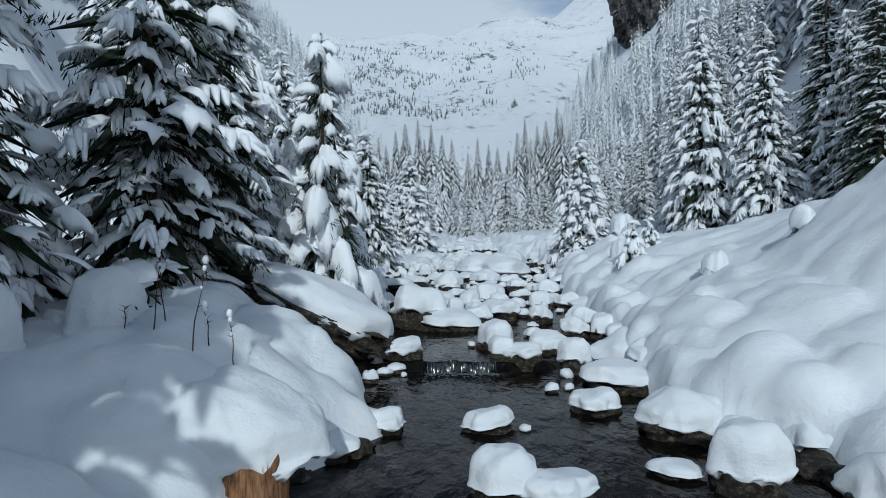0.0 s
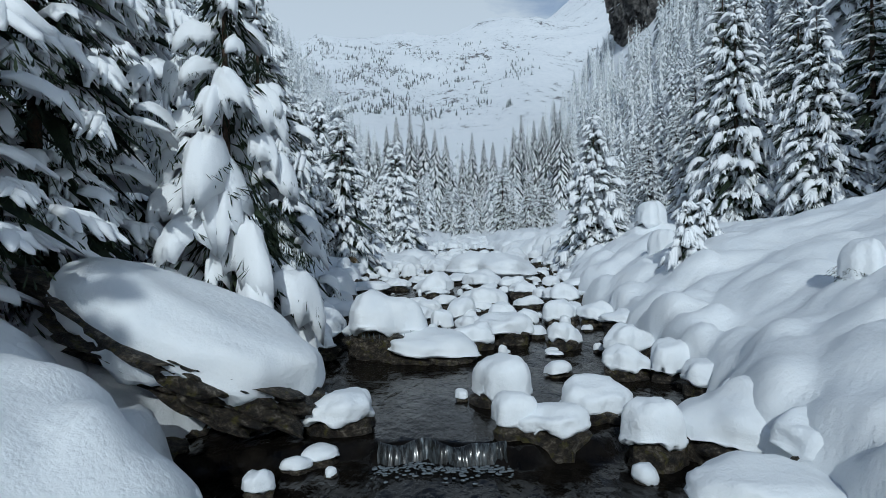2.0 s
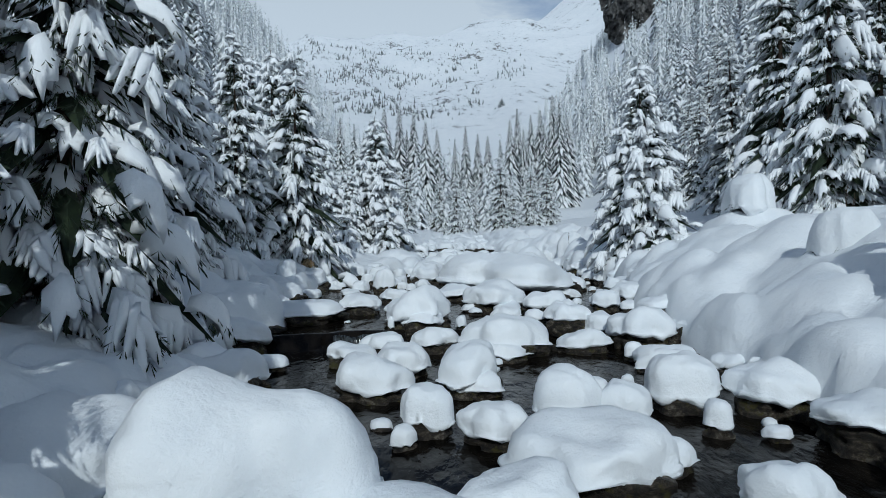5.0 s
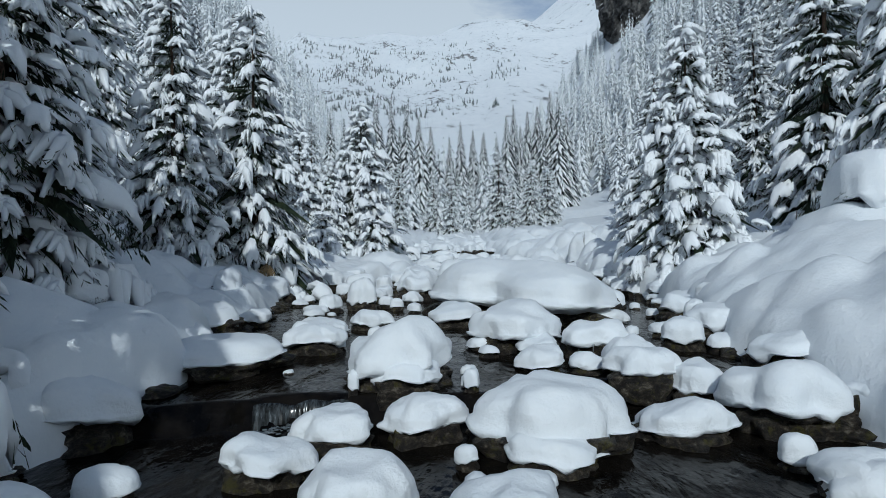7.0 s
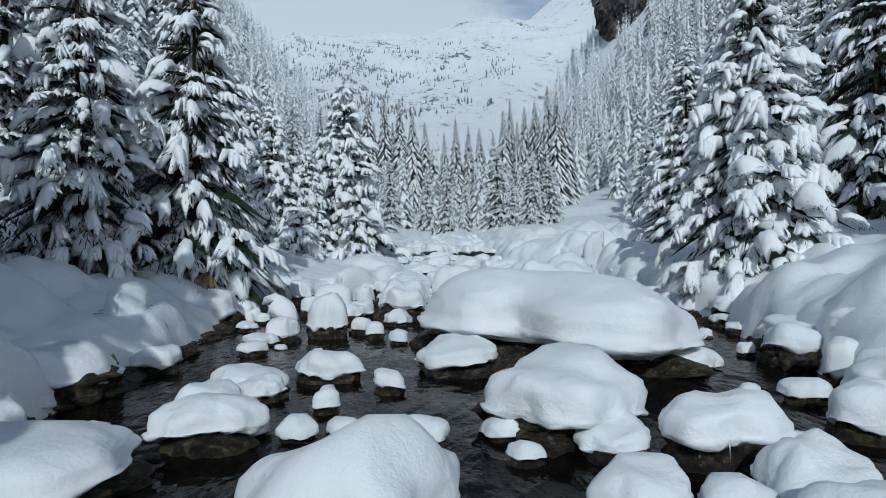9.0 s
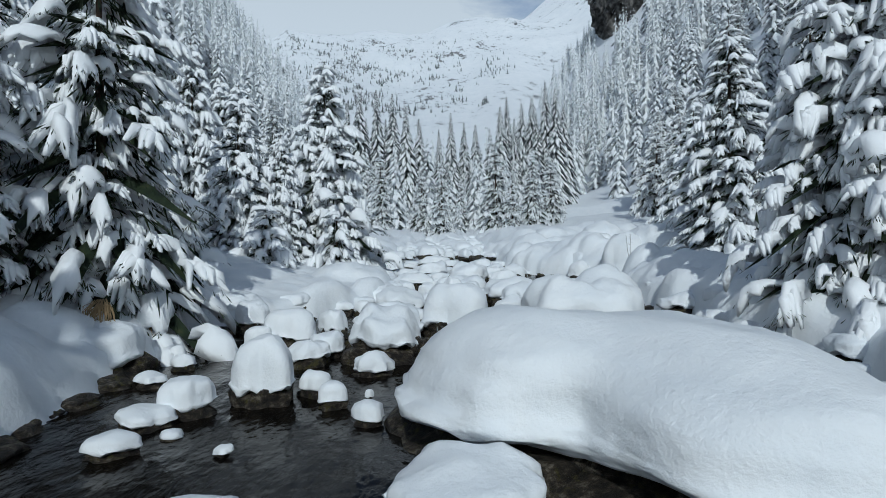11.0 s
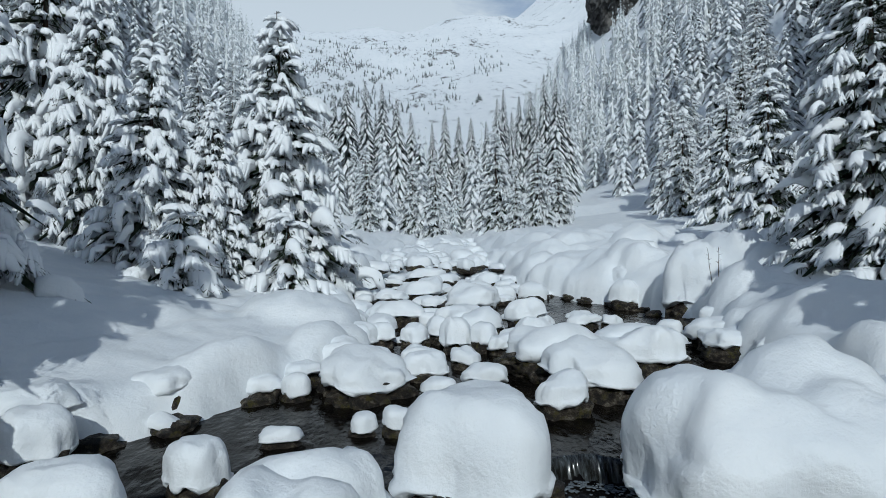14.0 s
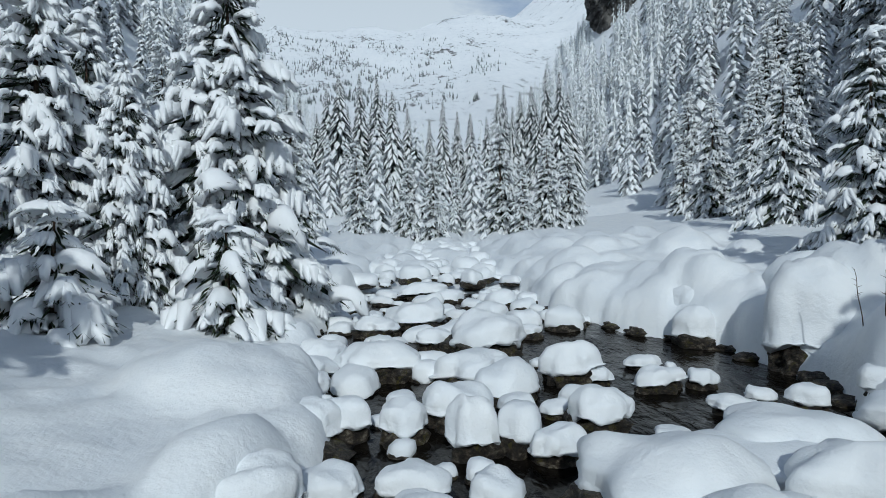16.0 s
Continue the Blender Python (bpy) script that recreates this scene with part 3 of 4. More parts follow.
boulder(6.07, 46.45, 0.67, 0.24)
boulder(0.86, 46.51, 1.58, 0.63)
boulder(3.21, 48.02, 1.8, 0.95)
boulder(2.11, 48.6, 0.9, 0.45)
boulder(4.45, 49.48, 0.85, 0.28)
boulder(9.35, 46.0, 1.9, 2.0, rocky=0.04)
boulder(8.75, 49.1, 1.5, 1.2, rocky=0.2)
boulder(8.2, 48.2, 1.0, 0.85)
boulder(0.74, 49.98, 1.15, 0.48)
boulder(1.68, 50.88, 1.65, 0.67)
boulder(-0.24, 52.68, 1.03, 0.53)
boulder(2.03, 55.47, 1.82, 0.52)
boulder(1.58, 26.26, 0.33, 0.17)
boulder(3.5, 25.5, 0.85, 0.4)
boulder(4.35, 29.2, 1.16, 0.3)
boulder(2.4, 26.4, 0.64, 0.3)
boulder(1.51, 26.8, 0.47, 0.2)
boulder(-0.46, 26.96, 0.4, 0.21)
boulder(-1.45, 28.6, 0.9, 0.3)
boulder(-0.32, 27.67, 0.3, 0.25)
boulder(0.72, 26.76, 0.48, 0.25)
boulder(-3.56, 27.83, 0.5, 0.3)
boulder(-2.1, 30.9, 0.5, 0.25)
boulder(5.78, 29.82, 0.31, 0.21)
boulder(5.79, 27.98, 0.4, 0.58)
boulder(4.05, 24.6, 0.67, 0.46)
boulder(4.3, 22.3, 0.84, 0.35)
boulder(1.6, 22.6, 0.28, 0.14)
boulder(-4.07, 34.4, 1.22, 0.86)
boulder(-3.02, 34.73, 0.4, 0.25)
boulder(3.3, 38.8, 0.8, 0.55)
boulder(5.5, 31.8, 0.8, 0.5)
boulder(-2.75, 37.6, 0.8, 0.7)
boulder(-2.76, 39.1, 0.5, 0.48)
boulder(6.68, 36.84, 0.37, 0.23)
boulder(4.03, 43.4, 0.88, 0.55)
boulder(5.1, 41.7, 1.7, 0.42)
boulder(3.18, 42.43, 0.7, 0.4)
boulder(3.05, 44.1, 0.6, 0.3)
boulder(0.6, 43.4, 0.65, 0.56)
boulder(4.85, 42.95, 0.55, 0.14)
boulder(3.6, 43.87, 0.5, 0.26)
boulder(0.2, 43.2, 0.76, 0.6)


def leaning_slab(x, y, z, w, d, thick, lean, turn):
    """A long flat boulder leaning out of the bank over the water, deep in snow."""
    rng = random.Random(400)
    STONES.append((x, y, w))
    root = new("leaning_boulder")
    root.matrix_world = pose(x, y, z, 0, lean, turn)
    part("stone", stone_mesh(rng, w, d, thick, 5), root)
    v, f = BALLS[5]
    pts = []
    for a, c, e in v:
        out = max(1e-6, math.hypot(a, c))
        side = 1 + 0.08 * noise.noise((a * 1.7 + 3, c * 1.7, 0.0)) + 0.05 * noise.noise((a * 4 + 3, c * 4, e * 2))
        if e > 0:
            zz = 0.62 * e ** 0.6 * (1 + 0.25 * noise.noise((a * 1.5, c * 1.5, 4.0)))
        else:
            zz = e * (0.45 + 0.30 * noise.noise((a * 2.5 + 9, c * 2.5, 1.0)) + 0.22 * noise.noise((a * 8, c * 8, 3.0)))
        k = side * (out ** 0.75 if e > 0 else out ** 0.5) / out
        pts.append((a * k * w * 0.53, c * k * d * 0.53, zz + thick * 0.30))
    g = Build()
    g.add(pts, f)
    part("snow_cap", g.mesh("snow_cap", [SNOW]), root, "deep rounded blanket of snow")
    tagged(root, "long grey slab leaning over the water under deep snow", "boulder")


leaning_slab(-3.05, 12.7, 1.28, 3.5, 2.4, 0.75, 26.0, 4.0)


# ---- more stones: along the banks, and crowding the upper stream ----
rng = random.Random(21)
for side in (-1, 1):
    y = 5.0
    while y < 47:
        y += rng.uniform(0.45, 1.1)
        off = rng.uniform(-0.15, 0.75)
        x = along(LEFT if side < 0 else RIGHT, y) + side * off
        w = rng.uniform(0.4, 1.15) * (1.35 if side < 0 and 18 < y < 37 else 1.0)
        if clear(x, y, w, 0.7) and not (side < 0 and 30.5 < y < 38):
            boulder(x, y, w, w * rng.uniform(0.45, 0.65), rocky=0.35, lift=max(0.0, off - 0.2) * 0.6)
field = Build()


def field_stone(x, y, w, h, lift=0.0):
    """One of the many far or tiny stones that lie too thick to tell apart."""
    STONES.append((x, y, w))
    own = random.Random(len(STONES))
    base = along(LEVEL, y + step_shift(x)) + lift
    turn = own.uniform(0, 6.28)
    co, si = math.cos(turn), math.sin(turn)
    v, f = BALLS[2]
    k = np.array((w * 0.52, w * 0.46, h * 0.5)) * own.uniform(0.9, 1.1)
    field.add((v * k) @ np.array(((co, si, 0), (-si, co, 0), (0, 0, 1))) + np.array((x, y, base)), f, 0)
    pts, f = cap_points(own, w, w * 0.85, h * 0.75, 3 if w > 0.5 else 2)
    field.add(np.array(pts) @ np.array(((co, si, 0), (-si, co, 0), (0, 0, 1))) + np.array((x, y, base + h * 0.3)), f, 1)


for side in (-1, 1):
    y = 4.0
    while y < 54:
        y += rng.uniform(0.4, 1.0)
        x = along(LEFT if side < 0 else RIGHT, y) + side * rng.uniform(-0.12, 0.2)
        w, own = rng.uniform(0.3, 0.85), rng.random() * 50
        turn = rng.uniform(0, 6.28)
        v, f = BALLS[3]
        pts = []
        for a, c, e in v:
            k = 1 + 0.35 * noise.fractal((a * 1.2 + own, c * 1.2, e * 2.0), 0.8, 2.1, 4) + 0.10 * noise.cell((a * 2.3 + own, c * 2.3, e * 3))
            px, py = a * k * w * 0.5, c * k * w * 0.4
            pts.append((px * math.cos(turn) - py * math.sin(turn) + x, px * math.sin(turn) + py * math.cos(turn) + y, along(LEVEL, y) + 0.02 + e * k * w * 0.20))
        field.add(pts, f, 0)
for n in range(1100):
    y = rng.uniform(42, 80)
    l, r = along(LEFT, y), along(RIGHT, y)
    x = rng.uniform(l, l + (r - l) * (0.5 if y < 50 else 1.0))
    w = rng.uniform(0.35, 1.2) * (1.0 if y < 56 else 1.3)
    if clear(x, y, w, 0.8):
        field_stone(x, y, w, w * rng.uniform(0.28, 0.5), 0.0 if y < 56 else 0.35)
for n in range(220):
    y = rng.uniform(8, 48)
    x = rng.uniform(along(LEFT, y) + 0.2, along(RIGHT, y) - 0.2)
    w = rng.uniform(0.14, 0.36)
    gap = min(math.hypot(x - a, y - c) - v / 2 - w / 2 for a, c, v in STONES)
    if 0.02 < gap < 0.16:
        field_stone(x, y, w, w * rng.uniform(0.35, 0.6))
tagged(new("stone_field", field.mesh("stone_field", [ROCK, SNOW])), "countless small snow-capped stones crowding the stream bed", "stones", kind="stuff")


# ---- spruces under snow ----
def paw(rng, round_steps, rings, broad, plump, fray):
    """A clot of snow lying along the end of a bough, of unit size along +x: a bent pillow with a thick, blunt, lobed rim that hangs lower in places."""
    seed = rng.random() * 100
    skew = rng.uniform(-0.2, 0.2)

    def bend(s, y, z):
        return Vector((s - 0.5 * y * y, y + skew * s * s, z + 0.12 * s - 0.50 * max(0.0, s) ** 2.2 - 1.1 * y * y))
    turns = [2 * math.pi * k / round_steps for k in range(round_steps)]
    rim = [1 + fray * (1.3 * noise.noise((math.cos(a) * 1.7 + seed, math.sin(a) * 1.7, 0.0)) + 1.6 * noise.noise((math.cos(a) * 3.7 + seed, math.sin(a) * 3.7, 2.0))) for a in turns]
    hang = [plump * max(0.12, 0.6 + (1.5 if round_steps < 20 else 0.5) * noise.noise((math.cos(a) * 4.3 + seed, math.sin(a) * 4.3, 6.0)) + 0.5 * (r - 1) / max(fray, 0.01)) for a, r in zip(turns, rim)]
    v, f, tips = [bend(0.45, 0.0, plump)], [], []

    def put_ring(reach, rise_of):
        for k, a in enumerate(turns):
            ca, sa = math.cos(a), math.sin(a)
            q = reach * (1 + (rim[k] - 1) * min(1.0, reach) ** 1.5)
            v.append(bend(0.45 + 0.55 * ca * q, broad * sa * q, rise_of(k, ca * reach, sa * reach)))
    for ring in range(1, rings + 1):
        r = ring / rings
        put_ring(0.97 * r ** 0.8, lambda k, x, y: plump * (0.18 + 0.82 * max(0.0, 1 - r ** 3)) * (1 + 0.5 * noise.noise((x * 1.6 + seed, y * 1.6, 0.0)) + 0.3 * noise.noise((x * 4 + seed, y * 4, 5.0))))
    put_ring(1.0, lambda k, x, y: -hang[k])
    for k in range(0, round_steps, 2 if round_steps > 10 else 1):
        ca, sa = math.cos(turns[k]), math.sin(turns[k])
        if ca > -0.6:
            tips.append((v[len(v) - round_steps + k], Vector((0.35 + 0.6 * ca, 0.8 * sa, -rng.uniform(0.5, 1.3))).normalized(), rng.uniform(0.08, 0.2)))
    n = round_steps
    f += [(0, 1 + k, 1 + (k + 1) % n) for k in range(n)]
    f += [(1 + g * n + k, 1 + (g + 1) * n + k, 1 + (g + 1) * n + (k + 1) % n, 1 + g * n + (k + 1) % n) for g in range(rings) for k in range(n)]
    v.append(bend(0.40, 0.0, -0.02))
    last = 1 + rings * n
    f += [(last + (k + 1) % n, last + k, len(v) - 1) for k in range(n)]
    return np.array([tuple(q) for q in v]), f, tips


def fan(rng, fingers, segments, full=1.0):
    """Snow on the flat end of a bough, of unit length along +x: blunt drooping fingers of snow on the twigs to both sides of a main one."""
    v, f, tips = [], [], []
    skew = rng.uniform(-0.15, 0.15)

    def spine(s):
        return Vector((s, skew * s * s, 0.12 * s - 0.50 * max(0.0, s) ** 2.2))
    plan = [(-0.12, 0.0, 1.12, 0.125)]
    for k in range(fingers - 1):
        u = (k + 0.6) / (fingers - 1)
        plan.append((0.72 * u - 0.05, (1 if k % 2 else -1) * rng.uniform(0.55, 1.0), (0.66 - 0.34 * u) * rng.uniform(0.75, 1.2), rng.uniform(0.085, 0.12)))
    for start, yaw, ln, wide in plan:
        root = spine(start)
        wide *= rng.uniform(0.9, 1.3) * full
        high = rng.uniform(0.10, 0.17) * full
        sag = rng.uniform(0.35, 0.75)
        n = len(v)
        for g in range(segments + 1):
            u = g / segments
            if yaw == 0.0:
                c, way = spine(start + ln * u), Vector((1.0, 2 * skew * u, 0))
            else:
                way = Vector((math.cos(yaw), math.sin(yaw), 0))
                c = root + way * ln * u + Vector((0, 0, -0.06 * u - sag * ln * u * u))
            way.normalize()
            side = Vector((-way.y, way.x, 0)) * wide * (1.0 - 0.5 * u * u) * (0.75 if g == segments else 1) * rng.uniform(0.8, 1.2)
            top = high * (0.75 + 0.5 * math.sin(math.pi * min(1.0, 0.25 + 0.75 * u))) * rng.uniform(0.8, 1.25) * (0.55 if g == segments else 1)
            v.extend([c - side + Vector((0, 0, -0.05)), c - side * 0.62 + Vector((0, 0, top)), c + side * 0.62 + Vector((0, 0, top * rng.uniform(0.85, 1.1))), c + side + Vector((0, 0, -0.05))])
            if g > 0:
                for way_out in (-1, 1):
                    tips.append((c + side * way_out * 0.9 + Vector((0, 0, -0.03)), (way * 0.8 + side.normalized() * way_out * 0.9 + Vector((0, 0, -rng.uniform(0.3, 1.0)))).normalized(), rng.uniform(0.06, 0.14)))
        v.append(c + way * wide * 0.5 + Vector((0, 0, -0.05)))
        tips.append((v[-1], (way + Vector((0, 0, -0.8))).normalized(), rng.uniform(0.08, 0.18)))
        for g in range(segments):
            a, e = n + 4 * g, n + 4 * g + 4
            f += [(a + k, a + (k + 1) % 4, e + (k + 1) % 4, e + k) for k in range(4)]
        last = n + 4 * segments
        f += [(last + k, last + (k + 1) % 4, len(v) - 1) for k in range(4)]
        f.append((n + 3, n + 2, n + 1, n))
    return np.array([tuple(q) for q in v]), f, tips


def spray(rng, tips, extra, fine):
    """Needled twigs under the snow: narrow blades past the tips of the fingers and others hanging from the bough."""
    v, f = [], []

    def blade(base, way, ln, wide):
        side = way.cross(Vector((rng.uniform(-1, 1), rng.uniform(-1, 1), rng.uniform(-1, 1)))).normalized() * wide * fine
        n = len(v)
        v.extend([base - way * 0.1, base + way * ln * 0.5 + side, base + way * ln, base + way * ln * 0.5 - side])
        f.append((n, n + 1, n + 2, n + 3))
    for root, way, ln in tips:
        low = (way + Vector((rng.uniform(-0.2, 0.2), rng.uniform(-0.2, 0.2), -0.25))).normalized()
        blade(root + Vector((0, 0, -0.05)), low, (ln * rng.uniform(0.9, 1.5) + 0.04) * fine ** 0.5, rng.uniform(0.03, 0.05))
    for j in range(extra):
        s, w = rng.uniform(-0.25, 0.85), rng.uniform(-0.3, 0.3)
        base = Vector((s, w, 0.12 * s - 0.46 * max(0, s) ** 2.2 - 1.1 * w * w - 0.06))
        blade(base, Vector((rng.uniform(0.1, 1.0) * (0.3 if fine < 0.3 else 1.0), w * 3 + rng.uniform(-0.5, 0.5), -rng.uniform(0.4, 1.4))).normalized(), rng.uniform(0.16, 0.38) * fine ** 0.5, rng.uniform(0.03, 0.05))
    return np.array([tuple(q) for q in v]), f


rng = random.Random(3)
PAWS, SPRAYS = {}, {}
for grade, extra, fine in (("near", 20, 0.36), ("white", 10, 0.36), ("laden", 90, 0.22), ("mid", 4, 1.0)):
    made = []
    for n in range(16):
        if grade == "laden":
            made.append(paw(rng, 26, 6, rng.uniform(0.30, 0.42), 0.32, 0.14))
        elif grade == "mid":
            made.append(fan(rng, 4, 1, 1.2))
        elif n % 2:
            made.append(paw(rng, 14, 2, rng.uniform(0.24, 0.36) * (1.0 if grade == "near" else 1.25), rng.uniform(0.14, 0.20), 0.42))
        else:
            made.append(fan(rng, 7, 2, 1.15 if grade == "near" else 1.75))
    PAWS[grade] = [(v, f) for v, f, t in made]
    SPRAYS[grade] = [spray(rng, t if grade != "mid" else t[::3], extra, fine) for v, f, t in made]


def spruce_parts(seed, height, radius, whorls, per, grade, size, low=0.05, loads=None):
    rng = random.Random(seed)
    trunk, green, white = Build(), Build(), Build()
    sides, rings = (8, 8) if grade != "mid" else (5, 3)
    bend = rng.uniform(-0.02, 0.02) * height
    tv = []
    for j in range(rings + 1):
        f = j / rings
        rad = (0.011 * height + 0.03) * (1 - f) + 0.008
        for i in range(sides):
            a = 2 * math.pi * i / sides
            tv.append((rad * math.cos(a) + bend * f * f, rad * math.sin(a), f * height - 0.5 * (1 - f)))
    trunk.add(tv, [(j * sides + i, j * sides + (i + 1) % sides, (j + 1) * sides + (i + 1) % sides, (j + 1) * sides + i) for j in range(rings) for i in range(sides)])

    def put(where, yaw, pitch, scale, load):
        c = Matrix.Translation(where) @ Matrix.Rotation(yaw, 4, "Z") @ Matrix.Rotation(pitch, 4, "Y") @ Matrix.Rotation(rng.uniform(-0.35, 0.35), 4, "X")
        m = np.array(c)
        k = np.array((scale * rng.uniform(0.85, 1.35), scale * rng.uniform(0.7, 1.3), scale * load))
        if load > 0:
            v, f = rng.choice(PAWS[grade])
            white.add((v * k) @ m[:3, :3].T + m[:3, 3], f)
        v, f = rng.choice(SPRAYS[grade])
        k = np.array((k[0], k[1], scale)) * 1.06
        green.add((v * k) @ m[:3, :3].T + m[:3, 3], f)

    az = rng.uniform(0, 6.28)
    for k in range(whorls):
        f = k / (whorls - 1)
        zc = height * (low + (0.955 - low) * f ** 0.95)
        reach = radius * (1 - f) ** 0.80 * (0.95 + 0.1 * math.sin(k * 2.1)) + 0.04 * radius
        count = max(4, round(per * (1 - 0.4 * f)))
        cx = bend * (zc / height) ** 2
        for i in range(count):
            az += 2 * math.pi / count + rng.uniform(-0.25, 0.25)
            L = reach * rng.uniform(0.70, 1.18)
            ca, sa = math.cos(az), math.sin(az)
            up = 0.35 * f - 0.05 + rng.uniform(-0.08, 0.12)
            sag = 0.40 * (1 - f) + 0.15 + rng.uniform(-0.06, 0.2)
            z0 = zc + rng.uniform(-0.5, 0.5) * height / whorls * 0.9
            load = rng.choice(loads or ((0.0, 0.8, 0.9, 1.0, 1.2, 1.4, 1.6, 1.7) if grade != "mid" else (0.8, 1.0, 1.3, 1.5)))

            def spine(u):
                return Vector((cx + ca * L * u, sa * L * u, z0 + L * (up * u - sag * u * u)))
            s = size * (0.55 + 0.45 * (1 - f)) * rng.uniform(0.7, 1.4)
            rows = max(1, round(L / (s * 0.9)))
            for row in range(rows):
                u = 1 - (row + 0.8) * s * 0.95 / max(L, s)
                if u < 0.10 and row > 0:
                    break
                u = max(0.0, u)
                dip = math.atan(max(-0.3, 2 * sag * u - up)) * 0.35
                if row == 0:
                    put(spine(u), az, dip, s * 1.15, load)
                else:
                    for way in (-1, 1):
                        put(spine(u) + Vector((-sa, ca, 0)) * way * s * 0.15, az + way * rng.uniform(0.45, 0.95), dip + rng.uniform(0, 0.25), s * rng.uniform(0.75, 1.0), load * rng.uniform(0.6, 1.2))
            # the dark limb with its flat fan of twigs
            e, h = spine(0.95), spine(0.5)
            w = 0.08 * L + 0.02
            drop = 0.08 * L + 0.05
            green.add([(cx, 0, z0 + 0.03), (h.x - sa * w, h.y + ca * w, h.z - drop), (e.x, e.y, e.z - drop), (h.x + sa * w, h.y - ca * w, h.z - drop), (h.x, h.y, h.z - 0.05)],
                      [(0, 1, 4), (1, 2, 4), (2, 3, 4), (3, 0, 4)])
    # dense dark twigs hanging inside the crown
    for k in range(int(150 * height) if grade != "mid" else int(12 * height)):
        f = rng.random() ** 1.3 * 0.9
        a, reach = rng.uniform(0, 6.28), radius * (1 - f) ** 0.85 * rng.uniform(0.15, 0.72)
        ln, w = (0.2 + 0.12 * radius) * rng.uniform(0.4, 1.0), rng.uniform(0.012, 0.022) * (1 if grade != "mid" else 3)
        c = Vector((bend * f * f + math.cos(a) * reach, math.sin(a) * reach, height * (low + (0.95 - low) * f)))
        way = Vector((math.cos(a) * 0.6 + rng.uniform(-0.4, 0.4), math.sin(a) * 0.6 + rng.uniform(-0.4, 0.4), -rng.uniform(0.5, 1.1))).normalized()
        side = Vector((-math.sin(a), math.cos(a), rng.uniform(-0.3, 0.3))) * w
        for turn in (side, way.cross(side)):
            green.add([c, c + way * ln * 0.45 + turn, c + way * ln, c + way * ln * 0.45 - turn], [(0, 1, 2, 3)])
    # leader with a few frosted shoots
    for k in range(5 if grade != "mid" else 2):
        zc = height * (0.93 + 0.015 * k)
        for i in range(4):
            a = rng.uniform(0, 6.28)
            ln = 0.03 * height * (1 - 0.12 * k)
            t = Vector((bend + math.cos(a) * ln, math.sin(a) * ln, zc + ln * 0.35))
            w = Vector((-math.sin(a), math.cos(a), 0)) * 0.018
            (white if k % 2 else green).add([(bend, 0, zc), t * 0.5 + Vector((bend, 0, zc)) * 0.5 + w, t, t * 0.5 + Vector((bend, 0, zc)) * 0.5 - w], [(0, 1, 2, 3)])
    return trunk, green, white


def make_spruce(*spec):
    t, g, w = spruce_parts(*spec)
    return t.mesh("trunk", [BARK]), g.mesh("crown", [NEEDLE], smooth=False), w.mesh("snow_load", [BOUGH_SNOW])


HEAVY = (0.9, 1.1, 1.3, 1.5, 1.7)
NEAR = [(make_spruce(11, 7.0, 2.0, 17, 9, "near", 0.53), 7.0), (make_spruce(12, 6.0, 1.25, 14, 5, "laden", 0.60, 0.12, (0.0, 0.0, 0.8, 1.0, 1.2, 1.4)), 6.0), (make_spruce(13, 11.0, 2.4, 23, 8, "near", 0.66), 11.0)]
WHITE = (make_spruce(14, 8.0, 2.1, 21, 9, "white", 0.50, 0.03, HEAVY), 8.0)
LITTLE = (make_spruce(15, 2.0, 0.75, 6, 6, "white", 0.42, 0.08, HEAVY), 2.0)
MID = [(make_spruce(21, 8.0, 1.9, 17, 9, "mid", 0.60), 8.0), (make_spruce(22, 8.0, 1.5, 17, 8, "mid", 0.54), 8.0), (make_spruce(23, 14.0, 2.6, 23, 9, "mid", 0.86), 14.0)]


def spruce(kind, x, y, height, turn=0.0, wide=1.0, sink=0.15, label="tall green spruce with boughs bent under thick fresh snow"):
    meshes, own = kind
    k = height / own
    root = new("spruce_tree")
    root.matrix_world = pose(x, y, ground_height(x, y) - sink, 0, 0, turn) @ Matrix.Diagonal((k * wide, k * wide, k, 1))
    for nm, me in zip(("trunk", "crown", "snow_load"), meshes):
        ob = part(nm, me, root)
        if nm != "trunk":
            tagged(ob, kind="stuff")
    tagged(root, label, "tree", "snow-laden spruces")
    return root


N0, N1, N2 = NEAR
M0, M1, M2 = MID
NDARK = (make_spruce(25, 11.0, 2.4, 21, 8, "near", 0.72, 0.03, (0.0, 0.4, 0.7, 0.9, 1.1)), 11.0)
# little snow on DARK, thinned further to imitate the shade over these trees
DARK = (make_spruce(24, 14.0, 2.6, 25, 9, "mid", 0.62, 0.03, (0.0, 0.0, 0.0, 0.5, 0.7)), 14.0)

def spruce_to(kind, x, y, top, turn=0.0, wide=1.0, **more):
    """A spruce whose tip stands at the height top."""
    return spruce(kind, x, y, top - ground_height(x, y) + 0.15, turn, wide, **more)


# along the left bank, from behind the start onwards
# the first three stand out of view, added to shade the left bank
spruce(N2, -4.5, -3.0, 12.0, 60)
spruce(N2, -6.6, -6.0, 17.0, 150)
spruce(N2, -8.2, 2.0, 13, 200)
spruce(NDARK, -8.6, 8.6, 12, 20)
spruce(NDARK, -6.3, 11.4, 12.5, 80, 0.95)
spruce(NDARK, -6.0, 14.0, 11.5, 150, 0.9)
spruce_to(N1, -3.4, 15.1, 9.05, 10, 0.85, label="young spruce beside the stream with thick snow on its boughs")
spruce_to(N0, -5.1, 21.9, 11.0, 200, 0.9)
spruce(N2, -8.4, 20.0, 14, 250)
